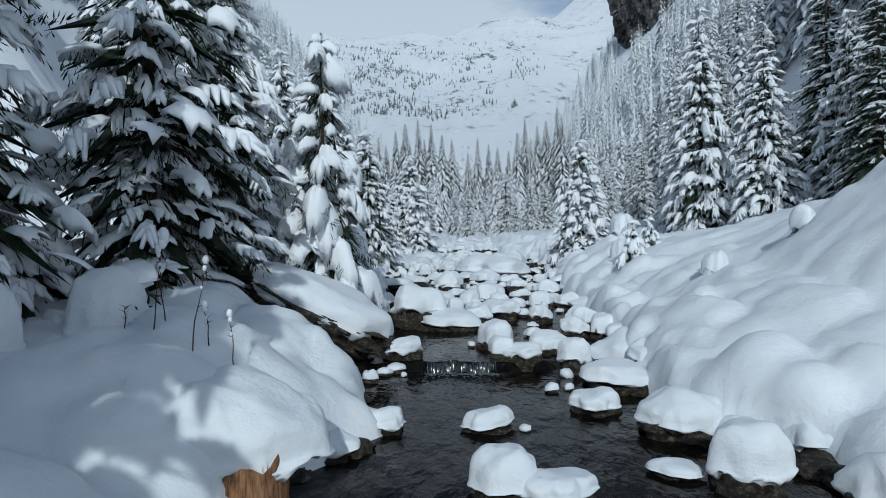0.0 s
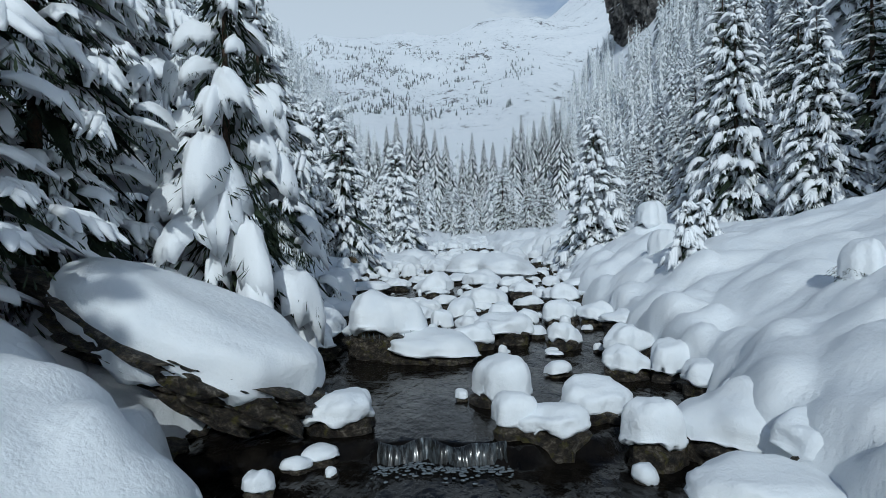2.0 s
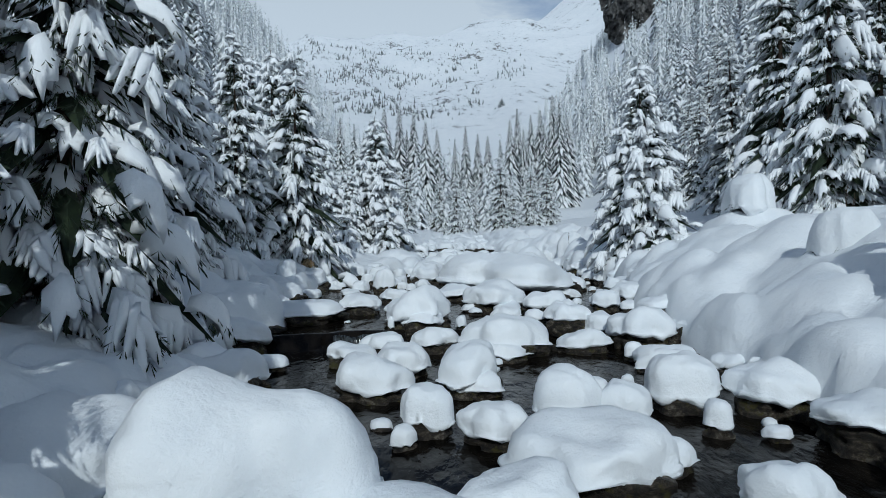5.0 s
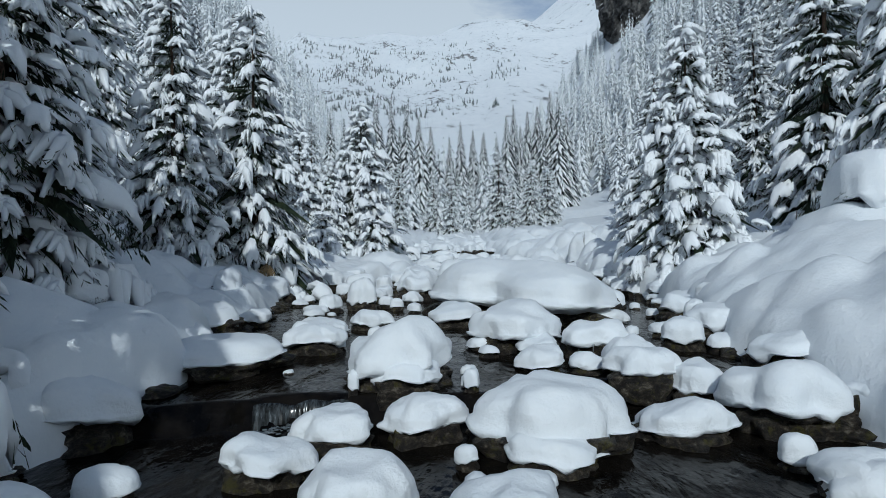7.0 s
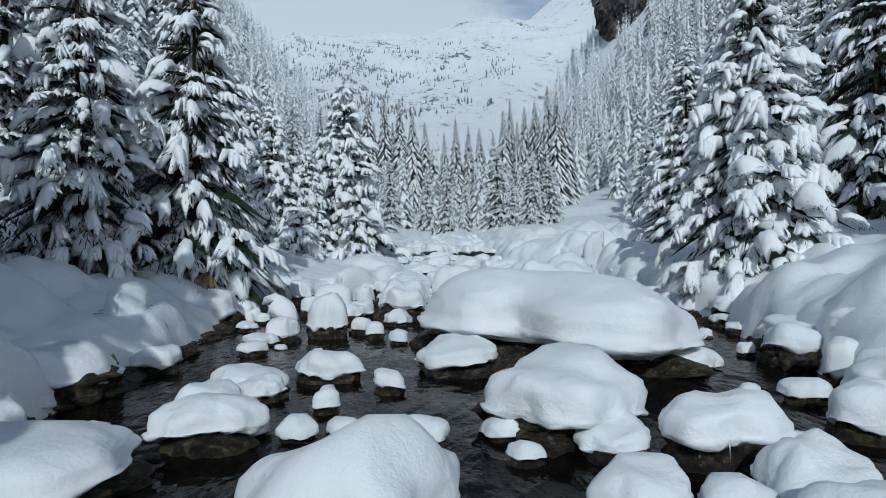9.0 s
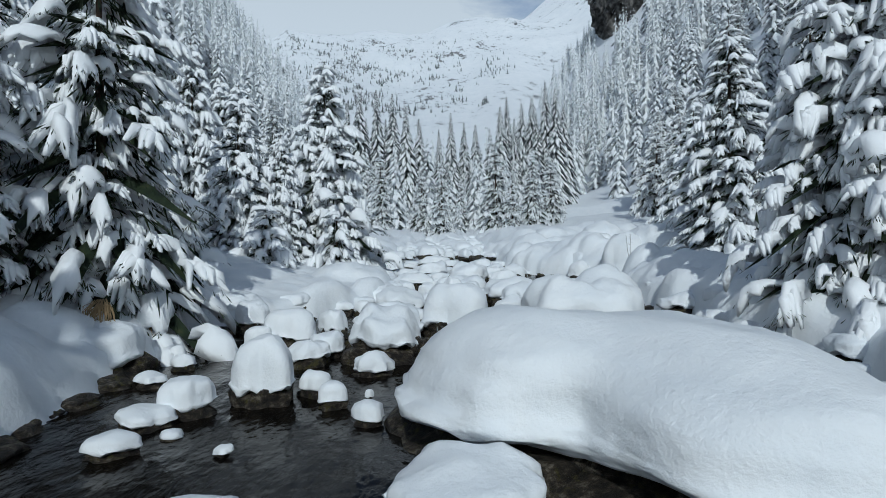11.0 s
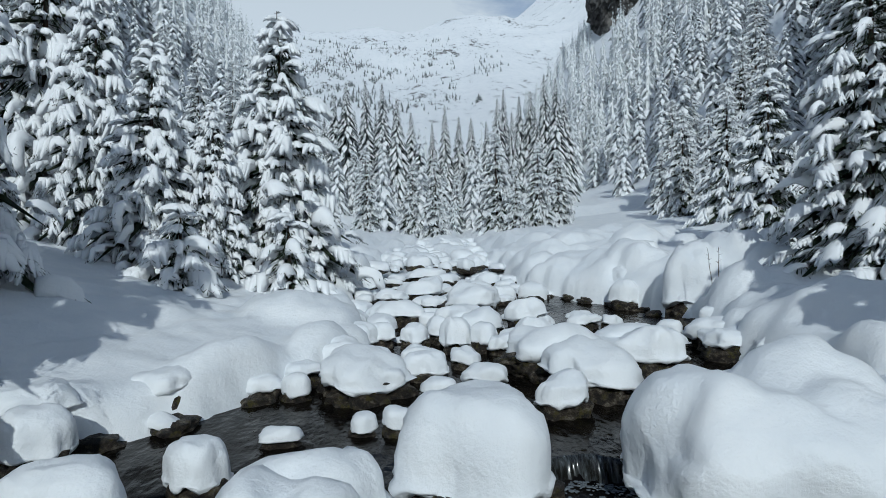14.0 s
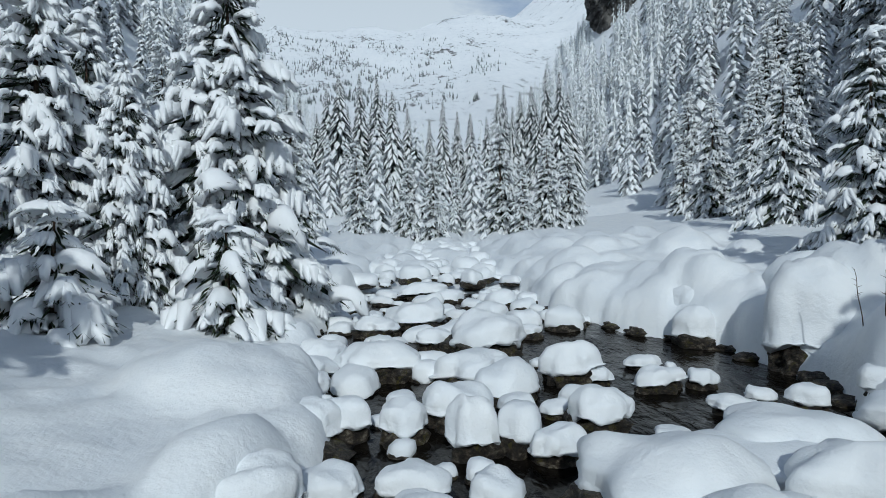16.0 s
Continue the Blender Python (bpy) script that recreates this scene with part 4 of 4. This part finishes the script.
spruce_to(N2, -6.1, 26.6, 11.6, 40, 0.95)
spruce(N2, -9.0, 30.0, 12.0, 100)
spruce_to(N2, -6.9, 34.2, 11.2, 310, 0.95)
spruce_to(N0, -5.1, 36.1, 10.9, 130, 0.92)
spruce(M2, -11.5, 33.0, 14.0, 15)
spruce_to(WHITE, -7.6, 41.6, 13.2, 75, 0.85)
spruce_to(WHITE, -3.1, 50.9, 12.0, 60, 1.15)
spruce_to(WHITE, -6.45, 48.3, 10.1, 200, 1.08)
spruce_to(WHITE, -9.1, 50.4, 12.7, 100, 0.9)
spruce_to(WHITE, -4.75, 48.7, 8.3, 130, 0.9)
spruce(WHITE, -9.6, 56.0, 9.0, 20)
spruce(WHITE, -12.5, 53.0, 13.0, 220)
# right bank
spruce_to(WHITE, 9.15, 34.6, 9.9, 15, 1.1)
spruce_to(N2, 11.8, 43.0, 11.0, 75, 1.15)
spruce_to(N0, 14.4, 50.0, 9.8, 215)
spruce_to(N2, 17.3, 35.2, 17.0, 190, 0.85)
spruce_to(N2, 19.3, 31.4, 14.4, 30)
spruce_to(N2, 23.7, 30.6, 16.4, 60, 0.95)
spruce_to(NDARK, 22.3, 45.5, 23.6, 150, 0.8)
spruce_to(NDARK, 26.4, 43.0, 21.2, 250, 0.85)
# young trees where the valley floor opens
FLOOR_TREES = ((9.7, 80, 9.3), (4.0, 80, 7.9), (13.0, 78, 7.6), (10.4, 75, 6.0), (15.5, 80, 7.2), (17.0, 84, 7.0), (2.0, 84, 7.5), (-2.0, 78, 8.0), (-5.5, 70, 8.5), (-9.0, 64, 10.0), (11.5, 88, 8.0), (7.0, 90, 7.0), (-13.0, 70, 12.0), (-16.0, 60, 14.0))
SIDE_TREES = ((36, 84, 15.0), (42, 90, 16.0), (48, 98, 17.0), (40, 101, 16.0), (53, 94, 18.0), (28, 74, 11.0), (33, 92, 13.0), (44, 80, 17.0), (24.5, 78, 6.0), (30.8, 85, 10.0), (22.1, 70, 8.2), (20.9, 64.4, 7.0), (17.9, 58, 7.2), (26, 26, 15.0), (30, 31, 17.0), (35, 37, 18.0), (38, 45, 18.0), (43, 53, 18.0), (22.5, 27, 13.0), (30, 41, 17.0), (36, 27, 18.0), (20, 24, 11.0), (42, 40, 18.0), (41, 32, 18.0), (47, 60, 18.0), (26, 57, 15.0), (33, 62, 16.0), (30, 50, 16.0), (33, 76, 13.0), (37, 70, 15.0), (-15, 43, 15.0), (-19, 52, 17.0), (-18, 36, 16.0), (-22, 64, 15.0), (-20, 76, 13.0))
for n, (x, y, tall) in enumerate(FLOOR_TREES + SIDE_TREES):
    spruce(DARK if 17 < x and y < 50 else M2 if tall > 9.5 else (M0, M1)[n % 2], x, y, tall, 77 * n, 1.0, label="slender spruce white with snow at the edge of the wood")


# ---- woods on the slopes ----
def tiered_tree(seed, height, radius, tiers, tips, slim=1.0):
    """A spruce seen from afar: short ragged boughs all round a dark core, each with snow along its back."""
    rng = random.Random(seed)
    v, f, m = [], [], []
    ring = 5
    for i in range(ring):
        a = 2 * math.pi * i / ring
        v.append((math.cos(a) * radius * 0.30, math.sin(a) * radius * 0.30, 0.05 * height))
    v.append((0, 0, height * 0.86))
    f += [(i, (i + 1) % ring, ring) for i in range(ring)]
    m += [0] * ring
    az = 0.0
    total = tiers * tips
    for k in range(total):
        u = (k + rng.uniform(-1.5, 1.5)) / total
        u = min(0.985, max(0.0, u)) ** 1.25
        z = height * (0.05 + 0.93 * u)
        az += 2.399 + rng.uniform(-0.3, 0.3)
        L = (radius * (1 - u) ** 0.85 + 0.04 * radius) * rng.uniform(0.65, 1.2)
        w = slim * (0.20 * L + 0.05 * radius)
        ca, sa = math.cos(az), math.sin(az)
        dip = L * rng.uniform(0.6, 1.05)
        mid = (ca * L * 0.6, sa * L * 0.6, z - dip * 0.35)
        tip = (ca * L, sa * L, z - dip)
        n = len(v)
        v += [(0, 0, z + 0.10 * L), (mid[0] - sa * w, mid[1] + ca * w, mid[2] - 0.35 * w), (tip[0], tip[1], tip[2] - 0.06 * L), (mid[0] + sa * w, mid[1] - ca * w, mid[2] - 0.35 * w)]
        f += [(n, n + 1, n + 2), (n, n + 2, n + 3)]
        m += [0, 0]
        if rng.random() < 0.93:
            h, q = 0.20 * w + 0.02 * radius, 0.92 * w
            n = len(v)
            v += [(ca * L * 0.25, sa * L * 0.25, z + h), (mid[0] - sa * q, mid[1] + ca * q, mid[2] + h * 0.4), (tip[0] * 0.97, tip[1] * 0.97, tip[2] + h), (mid[0] + sa * q, mid[1] - ca * q, mid[2] + h * 0.4), (mid[0], mid[1], mid[2] + 2.2 * h)]
            f += [(n, n + 4, n + 1), (n + 1, n + 4, n + 2), (n + 2, n + 4, n + 3), (n + 3, n + 4, n)]
            m += [1] * 4
    return np.array(v), f, m, height


def joined_wood(name, label, places, kinds, green, other=None):
    """One mesh of many trees that cannot be told apart singly. places: (x, y, height, turn)."""
    verts, faces, mats, n = [], [], [], 0
    for c, (x, y, tall, turn) in enumerate(places):
        v, f, m, own = kinds[c % len(kinds)]
        k = tall / own
        co, si = math.cos(turn) * k, math.sin(turn) * k
        z = ground_height(x, y) - 0.3
        verts.append(np.stack([v[:, 0] * co - v[:, 1] * si + x, v[:, 0] * si + v[:, 1] * co + y, v[:, 2] * k + z], 1))
        faces.append(np.array(f) + n)
        mats += m if c % 5 or not other else [2 if q == 0 else q for q in m]
        n += len(v)
    me = bpy.data.meshes.new(name)
    me.from_pydata(np.concatenate(verts).tolist(), [], np.concatenate(faces).tolist())
    me.materials.append(green)
    me.materials.append(BOUGH_SNOW)
    if other:
        me.materials.append(other)
    me.polygons.foreach_set("material_index", mats)
    me.update()
    tagged(new(name, me), label, "forest", kind="stuff")


rng = random.Random(77)
mid_wood, far_wood, dots = [], [], []
for n in range(3000):
    y = rng.uniform(55, 560)
    side = rng.choice((-1, 1))
    foot = along(LEFT_FOOT if side < 0 else RIGHT_FOOT, y)
    edge = along(LEFT if side < 0 else RIGHT, min(y, 110))
    off = foot - 6 + rng.uniform(0, 1) ** 0.8 * (55 + 0.28 * y)
    x = edge + side * off
    if abs(x) / y > 0.95 + 10 / y or abs(x - 146) < 28 and abs(y - 352) < 22:
        continue
    if 12 < x < 4 + 0.40 * (y - 36) and 85 < y < 172 or y < 80 and abs(x) < 36:
        continue
    if y < 190:
        if rng.random() < 0.62:
            mid_wood.append((x, y, rng.uniform(9, 19), rng.uniform(0, 6.28)))
    else:
        tall = rng.uniform(12, 24)
        # the rock face stands clear of the wood below it
        if not (0.34 < x / (y - 20) < 0.515 and y < 352 and ground_height(x, y) + tall > 0.412 * (y - 20)):
            far_wood.append((x, y, tall, rng.uniform(0, 6.28)))
for n in range(80):
    y = rng.uniform(160, 235)
    x = rng.uniform(-62, 50)
    far_wood.append((x, y, rng.uniform(16, 27), rng.uniform(0, 6.28)))
for n in range(220):
    y = rng.uniform(174, 265)
    far_wood.append((rng.uniform(46, 120) * y / 200, y, rng.uniform(14, 26), rng.uniform(0, 6.28)))
for n in range(120):
    y = rng.uniform(84, 150)
    x = rng.uniform(-26 - (y - 84) * 0.25, 18)
    mid_wood.append((x, y, rng.uniform(5, 12), rng.uniform(0, 6.28)))
for n in range(150):
    y = rng.uniform(640, 1500)
    x = rng.gauss(-0.09, 0.11) * y
    tight = rng.uniform(0.004, 0.022)
    for k in range(rng.randint(1, 22)):
        dots.append((x + rng.gauss(0, tight) * y, y + rng.gauss(0, 2 * tight) * y, rng.uniform(1, 3.6) ** 2, rng.uniform(0, 6.28)))
joined_wood("forest_mid", "snow-covered spruce wood at the foot of the slopes", mid_wood, [tiered_tree(31, 12, 2.3, 14, 8), tiered_tree(32, 12, 1.9, 14, 8), tiered_tree(33, 12, 2.1, 13, 8)], DUSTED)
joined_wood("forest_far", "frosted spruce forest on the steep valley sides", far_wood, [tiered_tree(41, 18, 3.0, 9, 5), tiered_tree(42, 18, 2.4, 9, 5), tiered_tree(43, 18, 2.7, 8, 5), tiered_tree(44, 18, 2.2, 9, 5)], RIMED, DUSTED)
joined_wood("forest_high", "scattered dwarf spruces on the snowy mountainside", dots, [tiered_tree(51, 10, 3.4, 3, 4)], FROSTED)


# tall dark spruces closing the view up the valley: x, y, height of the tip
TALL = ((-10.8, 125.6, 31.5), (-8.2, 121.3, 32.5), (-5.7, 130.7, 35.8), (-2.3, 123.0, 32.7), (0.2, 120.1, 29.4), (-7.8, 130.9, 30.0), (-4.7, 147.4, 34.0), (2.9, 143.6, 33.1), (8.6, 125.1, 29.6), (12.1, 135.2, 30.1), (13.5, 126.9, 27.7), (6.2, 123.5, 25.9), (15.4, 121.4, 25.6),
        (18.0, 124.9, 30.6), (23.5, 147.7, 39.3), (26.3, 144.5, 36.8), (28.6, 143.8, 37.9), (31.6, 143.6, 41.6), (28.4, 124.2, 34.3), (31.1, 127.9, 31.9), (23.3, 138.1, 31.6), (28.9, 141.4, 33.7), (33.9, 145.3, 33.3), (-14.3, 120.8, 29.2), (-19.8, 137.4, 34.8), (-14.6, 139.5, 30.9))
TALL_KINDS = []
for seed, wide in ((61, 3.3), (62, 3.8), (63, 3.0)):
    v, f, m, own = tiered_tree(seed, 24, wide, 44, 9, 0.62)
    pair = []
    for k, (nm, mat) in enumerate((("crown", FROSTED), ("snow_load", BOUGH_SNOW))):
        g = Build()
        g.add(v, [q for q, c in zip(f, m) if c == k])
        pair.append((nm, g.mesh(nm, [mat], smooth=False)))
    TALL_KINDS.append(pair)
for n, (x, y, top) in enumerate(TALL):
    foot = ground_height(x, y) - 0.3
    root = new("spruce_tree")
    root.matrix_world = pose(x, y, foot, 0, 0, 47 * n) @ Matrix.Scale((top - foot) / 24, 4)
    for nm, me in TALL_KINDS[n % 3]:
        tagged(part(nm, me, root), kind="stuff")
    tagged(root, "tall narrow dark spruce dusted with snow in the valley", "tree", "tall spruces closing the valley")


# ---- rock face high on the right slope ----
def rock_cliff(x, y, z, wide, deep, tall):
    v, f = BALLS[6]
    pts = []
    for a, c, e in v:
        k = 1 + 0.22 * noise.fractal((a * 1.5 + 3, c * 1.5, e * 0.8), 0.6, 2.2, 7) + 0.14 * noise.cell((a * 3 + 3, c * 3, e * 1.6)) + 0.10 * noise.cell((a * 7 + e * 2, c * 7 + 3, e * 4))
        q = Vector((a, c, e)) * k
        pts.append((math.copysign(abs(q.x) ** 0.75, q.x) * wide / 2, math.copysign(abs(q.y) ** 0.75, q.y) * deep / 2, math.copysign(abs(q.z) ** 0.8, q.z) * tall / 2))
    g = Build()
    g.add(pts, f)
    ob = new("rock_cliff", g.mesh("rock_cliff", [CLIFF], smooth=False))
    ob.location = (x, y, z)
    tagged(ob, "bare dark rock cliff with snowy ledges above the forest", "cliff")


rock_cliff(146, 352, 170, 56, 44, 72)


# ---- white water where the stream steps down ----
def waterfall(x0, x1, y, high, seed):
    rng = random.Random(seed)
    foot = along(LEVEL, y - 0.35)
    root = new("small_waterfall")
    root.location = ((x0 + x1) / 2, y, foot)
    sheet, froth = Build(), Build()
    half, mid = (x1 - x0) / 2, (x0 + x1) / 2
    across, down = int(70 * (x1 - x0)), 10
    pts = []
    for i in range(across + 1):
        x = -half + 2 * half * i / across
        lip = high * (0.9 + 0.25 * noise.noise((x * 3 + seed, 0.0, 0.0)))
        throw = 0.14 + 0.07 * noise.noise((x * 5 + seed, 4.0, 0.0))
        for k in range(down + 1):
            u = k / down
            rib = 0.022 * noise.noise((x * 22 + seed, u * 1.2, 8.0)) * (0.3 + u)
            pts.append((x + 0.02 * noise.noise((x * 9, u * 2, 3.0)), 0.10 - throw * u - step_shift(x + mid) - 0.05 + rib, lip * (1 - u * u) + 0.012))
    sheet.add(pts, [(i * (down + 1) + k, (i + 1) * (down + 1) + k, (i + 1) * (down + 1) + k + 1, i * (down + 1) + k + 1) for i in range(across) for k in range(down)])
    v, f = BALLS[2]
    for n in range(int(150 * (x1 - x0))):
        r = rng.uniform(0.005, 0.022)
        far = abs(rng.gauss(0, 0.16))
        x = rng.uniform(-half, half) * 1.05
        froth.add(v * np.array((r * rng.uniform(1, 2.2), r * 1.5, r * 0.4)) + np.array((x, -0.10 - far - step_shift(x + mid), 0.012)), f)
    tagged(part("falling_water", sheet.mesh("falling_water", [FALLING]), root), kind="stuff")
    tagged(part("foam", froth.mesh("foam", [FOAM]), root, "white foam at the foot of the fall"), kind="stuff")
    tagged(root, "low white waterfall between snowy stones in the stream", "waterfall")


waterfall(-0.4, 1.15, 12.0, 0.24, 1)
waterfall(-1.45, -0.35, 24.4, 0.26, 2)
waterfall(2.55, 3.45, 36.8, 0.24, 3)


# ---- shrubs and saplings bowed under snow ----
def shrub(x, y, w, h, seed, sink=0.2):
    rng = random.Random(seed)
    root = new("snowy_shrub")
    root.matrix_world = pose(x, y, ground_height(x, y) - sink, 0, 0, rng.uniform(0, 360))
    cap = part("snow_cap", cap_mesh(rng, w, w * 0.85, h * 0.62, 4 if w > 0.6 else 3, 0.35), root, "rounded load of fresh snow")
    cap.location = (0, 0, h * 0.22)
    twigs = Build()
    for n in range(26):
        a, r = rng.uniform(0, 6.28), rng.uniform(0.25, 0.52) * w
        p = Vector((math.cos(a) * r * 0.5, math.sin(a) * r * 0.5, h * rng.uniform(0.05, 0.35)))
        m = np.array(Matrix.Translation(p) @ Matrix.Rotation(a, 4, "Z") @ Matrix.Rotation(rng.uniform(-0.2, 0.7), 4, "Y"))
        v, f = rng.choice(SPRAYS["near"])
        twigs.add((v * 0.32 * w ** 0.5) @ m[:3, :3].T + m[:3, 3], f)
    tagged(part("twigs", twigs.mesh("twigs", [NEEDLE], smooth=False), root), kind="stuff")
    tagged(root, "low spruce shrub buried under a cap of snow on the bank", "shrub", "snow-buried shrubs")


SAPLING = "little spruce sapling bowed under clots of snow on the bank"
spruce(LITTLE, 7.1, 19.8, 1.7, 30, 0.85, label=SAPLING)
spruce(LITTLE, 8.2, 21.0, 1.3, 130, 1.0, label=SAPLING)
spruce(LITTLE, -4.7, 46.0, 2.2, 20, 1.4, label=SAPLING)
spruce(LITTLE, -2.2, 47.5, 2.4, 250, 1.2, label=SAPLING)
spruce(LITTLE, 11.2, 42.0, 1.7, 80, 1.5, label=SAPLING)
shrub(7.2, 14.0, 0.75, 0.8, 1)
shrub(9.2, 13.4, 0.6, 0.8, 2)
shrub(9.6, 28.4, 1.5, 1.5, 3)
shrub(7.6, 22.5, 1.0, 1.0, 4)
shrub(10.0, 38.5, 0.9, 1.0, 5)
shrub(11.2, 45.5, 0.8, 0.9, 6)
shrub(-4.2, 31.0, 0.8, 0.7, 7)
shrub(-5.0, 27.0, 0.9, 0.8, 8)
shrub(10.4, 47.5, 1.6, 1.3, 9, 0.45)
shrub(-5.2, 17.0, 1.0, 0.9, 10)
shrub(-4.6, 12.6, 0.9, 0.9, 11)
shrub(-5.6, 8.8, 1.3, 1.3, 13)
shrub(-6.3, 7.0, 1.2, 1.4, 15)
shrub(10.2, 51.0, 1.0, 0.9, 12)


# ---- dead stalks, grass and a broken stump on the banks ----
def stalk(x, y, tall, seed, tip=True):
    rng = random.Random(seed)
    g = Build()
    lean = Vector((rng.uniform(-0.15, 0.15), rng.uniform(-0.1, 0.1), 1.0)) * tall
    pts, n = [], 7
    for k in range(n):
        c = lean * (k / (n - 1)) + Vector((math.sin(k * 1.3 + seed), math.cos(k * 1.7), 0)) * 0.012
        r = 0.009 * (1 - 0.6 * k / n)
        for i in range(5):
            a = 2 * math.pi * i / 5
            pts.append((c.x + r * math.cos(a), c.y + r * math.sin(a), c.z - 0.1 * (k == 0)))
    g.add(pts, [(k * 5 + i, k * 5 + (i + 1) % 5, (k + 1) * 5 + (i + 1) % 5, (k + 1) * 5 + i) for k in range(n - 1) for i in range(5)])
    for k in range(9):
        f = rng.uniform(0.45, 0.98)
        a = rng.uniform(0, 6.28)
        c = lean * f
        e = c + Vector((math.cos(a) * 0.08, math.sin(a) * 0.08, 0.05))
        g.add([c, c + Vector((0, 0, 0.012)), e], [(0, 1, 2)])
    root = new("dry_stalk")
    root.location = (x, y, ground_height(x, y) - 0.02)
    part("stem", g.mesh("stem", [BARK], smooth=False), root)
    if tip:
        v, f = BALLS[2]
        for k, size in ((1.0, 0.065 if seed == 0 else 0.04), (0.91, 0.05 if seed == 0 else 0.028), (0.7, 0.016)):
            c = lean * k
            s = Build()
            s.add(v * np.array((size, size, size * 1.5)) + np.array(c), f)
            part("snow_tuft", s.mesh("snow_tuft", [BOUGH_SNOW]), root, "small clot of snow on the seed head")
    tagged(root, "thin dead brown stalk standing out of the snow", "plant", "dry stalks in the snow")


for n, (x, y, tall) in enumerate(((-3.68, 6.65, 1.25), (-3.6, 6.8, 0.95), (-3.15, 6.55, 1.15), (-2.62, 6.6, 0.85), (-3.0, 6.75, 0.55), (-4.0, 6.6, 0.3), (9.3, 24.5, 0.8), (9.8, 24.9, 0.6), (8.7, 44.2, 0.9), (8.5, 43.6, 0.7), (10.4, 31.5, 0.7))):
    stalk(x, y, tall, n, n < 5)


def grass_tuft(x, y, size, seed):
    rng = random.Random(seed)
    g = Build()
    for n in range(70):
        a, r = rng.uniform(0, 6.28), rng.uniform(0, 0.25) * size
        base = Vector((math.cos(a) * r, math.sin(a) * r * 0.5, size * rng.uniform(0.5, 0.75)))
        end = base + Vector((math.cos(a) * 0.15 * size + rng.uniform(-0.1, 0.1), -0.12 * size, -size * rng.uniform(0.5, 0.85)))
        mid = (base + end) / 2 + Vector((math.cos(a) * 0.1 * size, -0.1 * size, 0.12 * size))
        w = Vector((0.006, 0.004, 0))
        g.add([base - w, base + w, mid + w, mid - w, end], [(0, 1, 2, 3), (3, 2, 4)])
    ob = new("grass_tuft", g.mesh("grass_tuft", [STRAW], smooth=False))
    ob.location = (x, y, ground_height(x, y) - 0.1)
    tagged(ob, "tuft of dry yellow grass hanging over the bank", "grass", "dry grass tufts")


for n, (x, y, size) in enumerate(((-3.5, 29.2, 0.4), (-4.3, 34.6, 0.6), (-3.9, 35.4, 0.5), (8.6, 45.2, 0.4))):
    grass_tuft(x, y, size, n)


def broken_stump(x, y, z, r, tall):
    rng = random.Random(9)
    g, n = Build(), 22
    pts = []
    for k in range(4):
        for i in range(n):
            a = 2 * math.pi * i / n
            rr = r * (1 + 0.12 * noise.noise((math.cos(a) * 2, math.sin(a) * 2, k))) * (1.12 - 0.05 * k)
            top = tall * (0.75 + 0.3 * noise.noise((math.cos(a) * 3, math.sin(a) * 3, 5)) + (0.14 if i % 2 else 0))
            pts.append((rr * math.cos(a), rr * math.sin(a), top * k / 3))
    pts.append((0, 0, tall * 0.5))
    g.add(pts, [(k * n + i, k * n + (i + 1) % n, (k + 1) * n + (i + 1) % n, (k + 1) * n + i) for k in range(3) for i in range(n)] + [(3 * n + i, 3 * n + (i + 1) % n, 4 * n) for i in range(n)])
    ob = new("broken_stump")
    ob.location = (x, y, z)
    part("torn_wood", g.mesh("torn_wood", [WOOD], smooth=False), ob)
    for k in range(34):
        a, q = rng.uniform(0, 6.28), rng.uniform(0.75, 1.08) * r
        ca, sa = math.cos(a), math.sin(a)
        c = Vector((ca * q, sa * q, tall * rng.uniform(0.15, 0.6)))
        w, ln = rng.uniform(0.012, 0.035), tall * rng.uniform(0.25, 0.55)
        out, side = Vector((ca, sa, 0)), Vector((-sa, ca, 0))
        tip = c + out * rng.uniform(0.0, 0.09) + Vector((0, 0, ln))
        sp = Build()
        sp.add([c - side * w, c + side * w, c + out * w * 1.4, tip], [(0, 1, 3), (1, 2, 3), (2, 0, 3), (0, 2, 1)])
        part("splinter", sp.mesh("splinter", [WOOD], smooth=False), ob)
    cap = part("snow_cap", cap_mesh(random.Random(4), r * 5.4, r * 4.8, tall * 0.85, 5, 0.25), ob, "thick overhanging cap of snow")
    cap.location = (-0.42, 0.55, tall * 0.92)
    tagged(ob, "torn orange-brown tree stump under the snow bank beside the water", "stump")


broken_stump(-2.1, 5.6, -0.1, 0.38, 0.85)
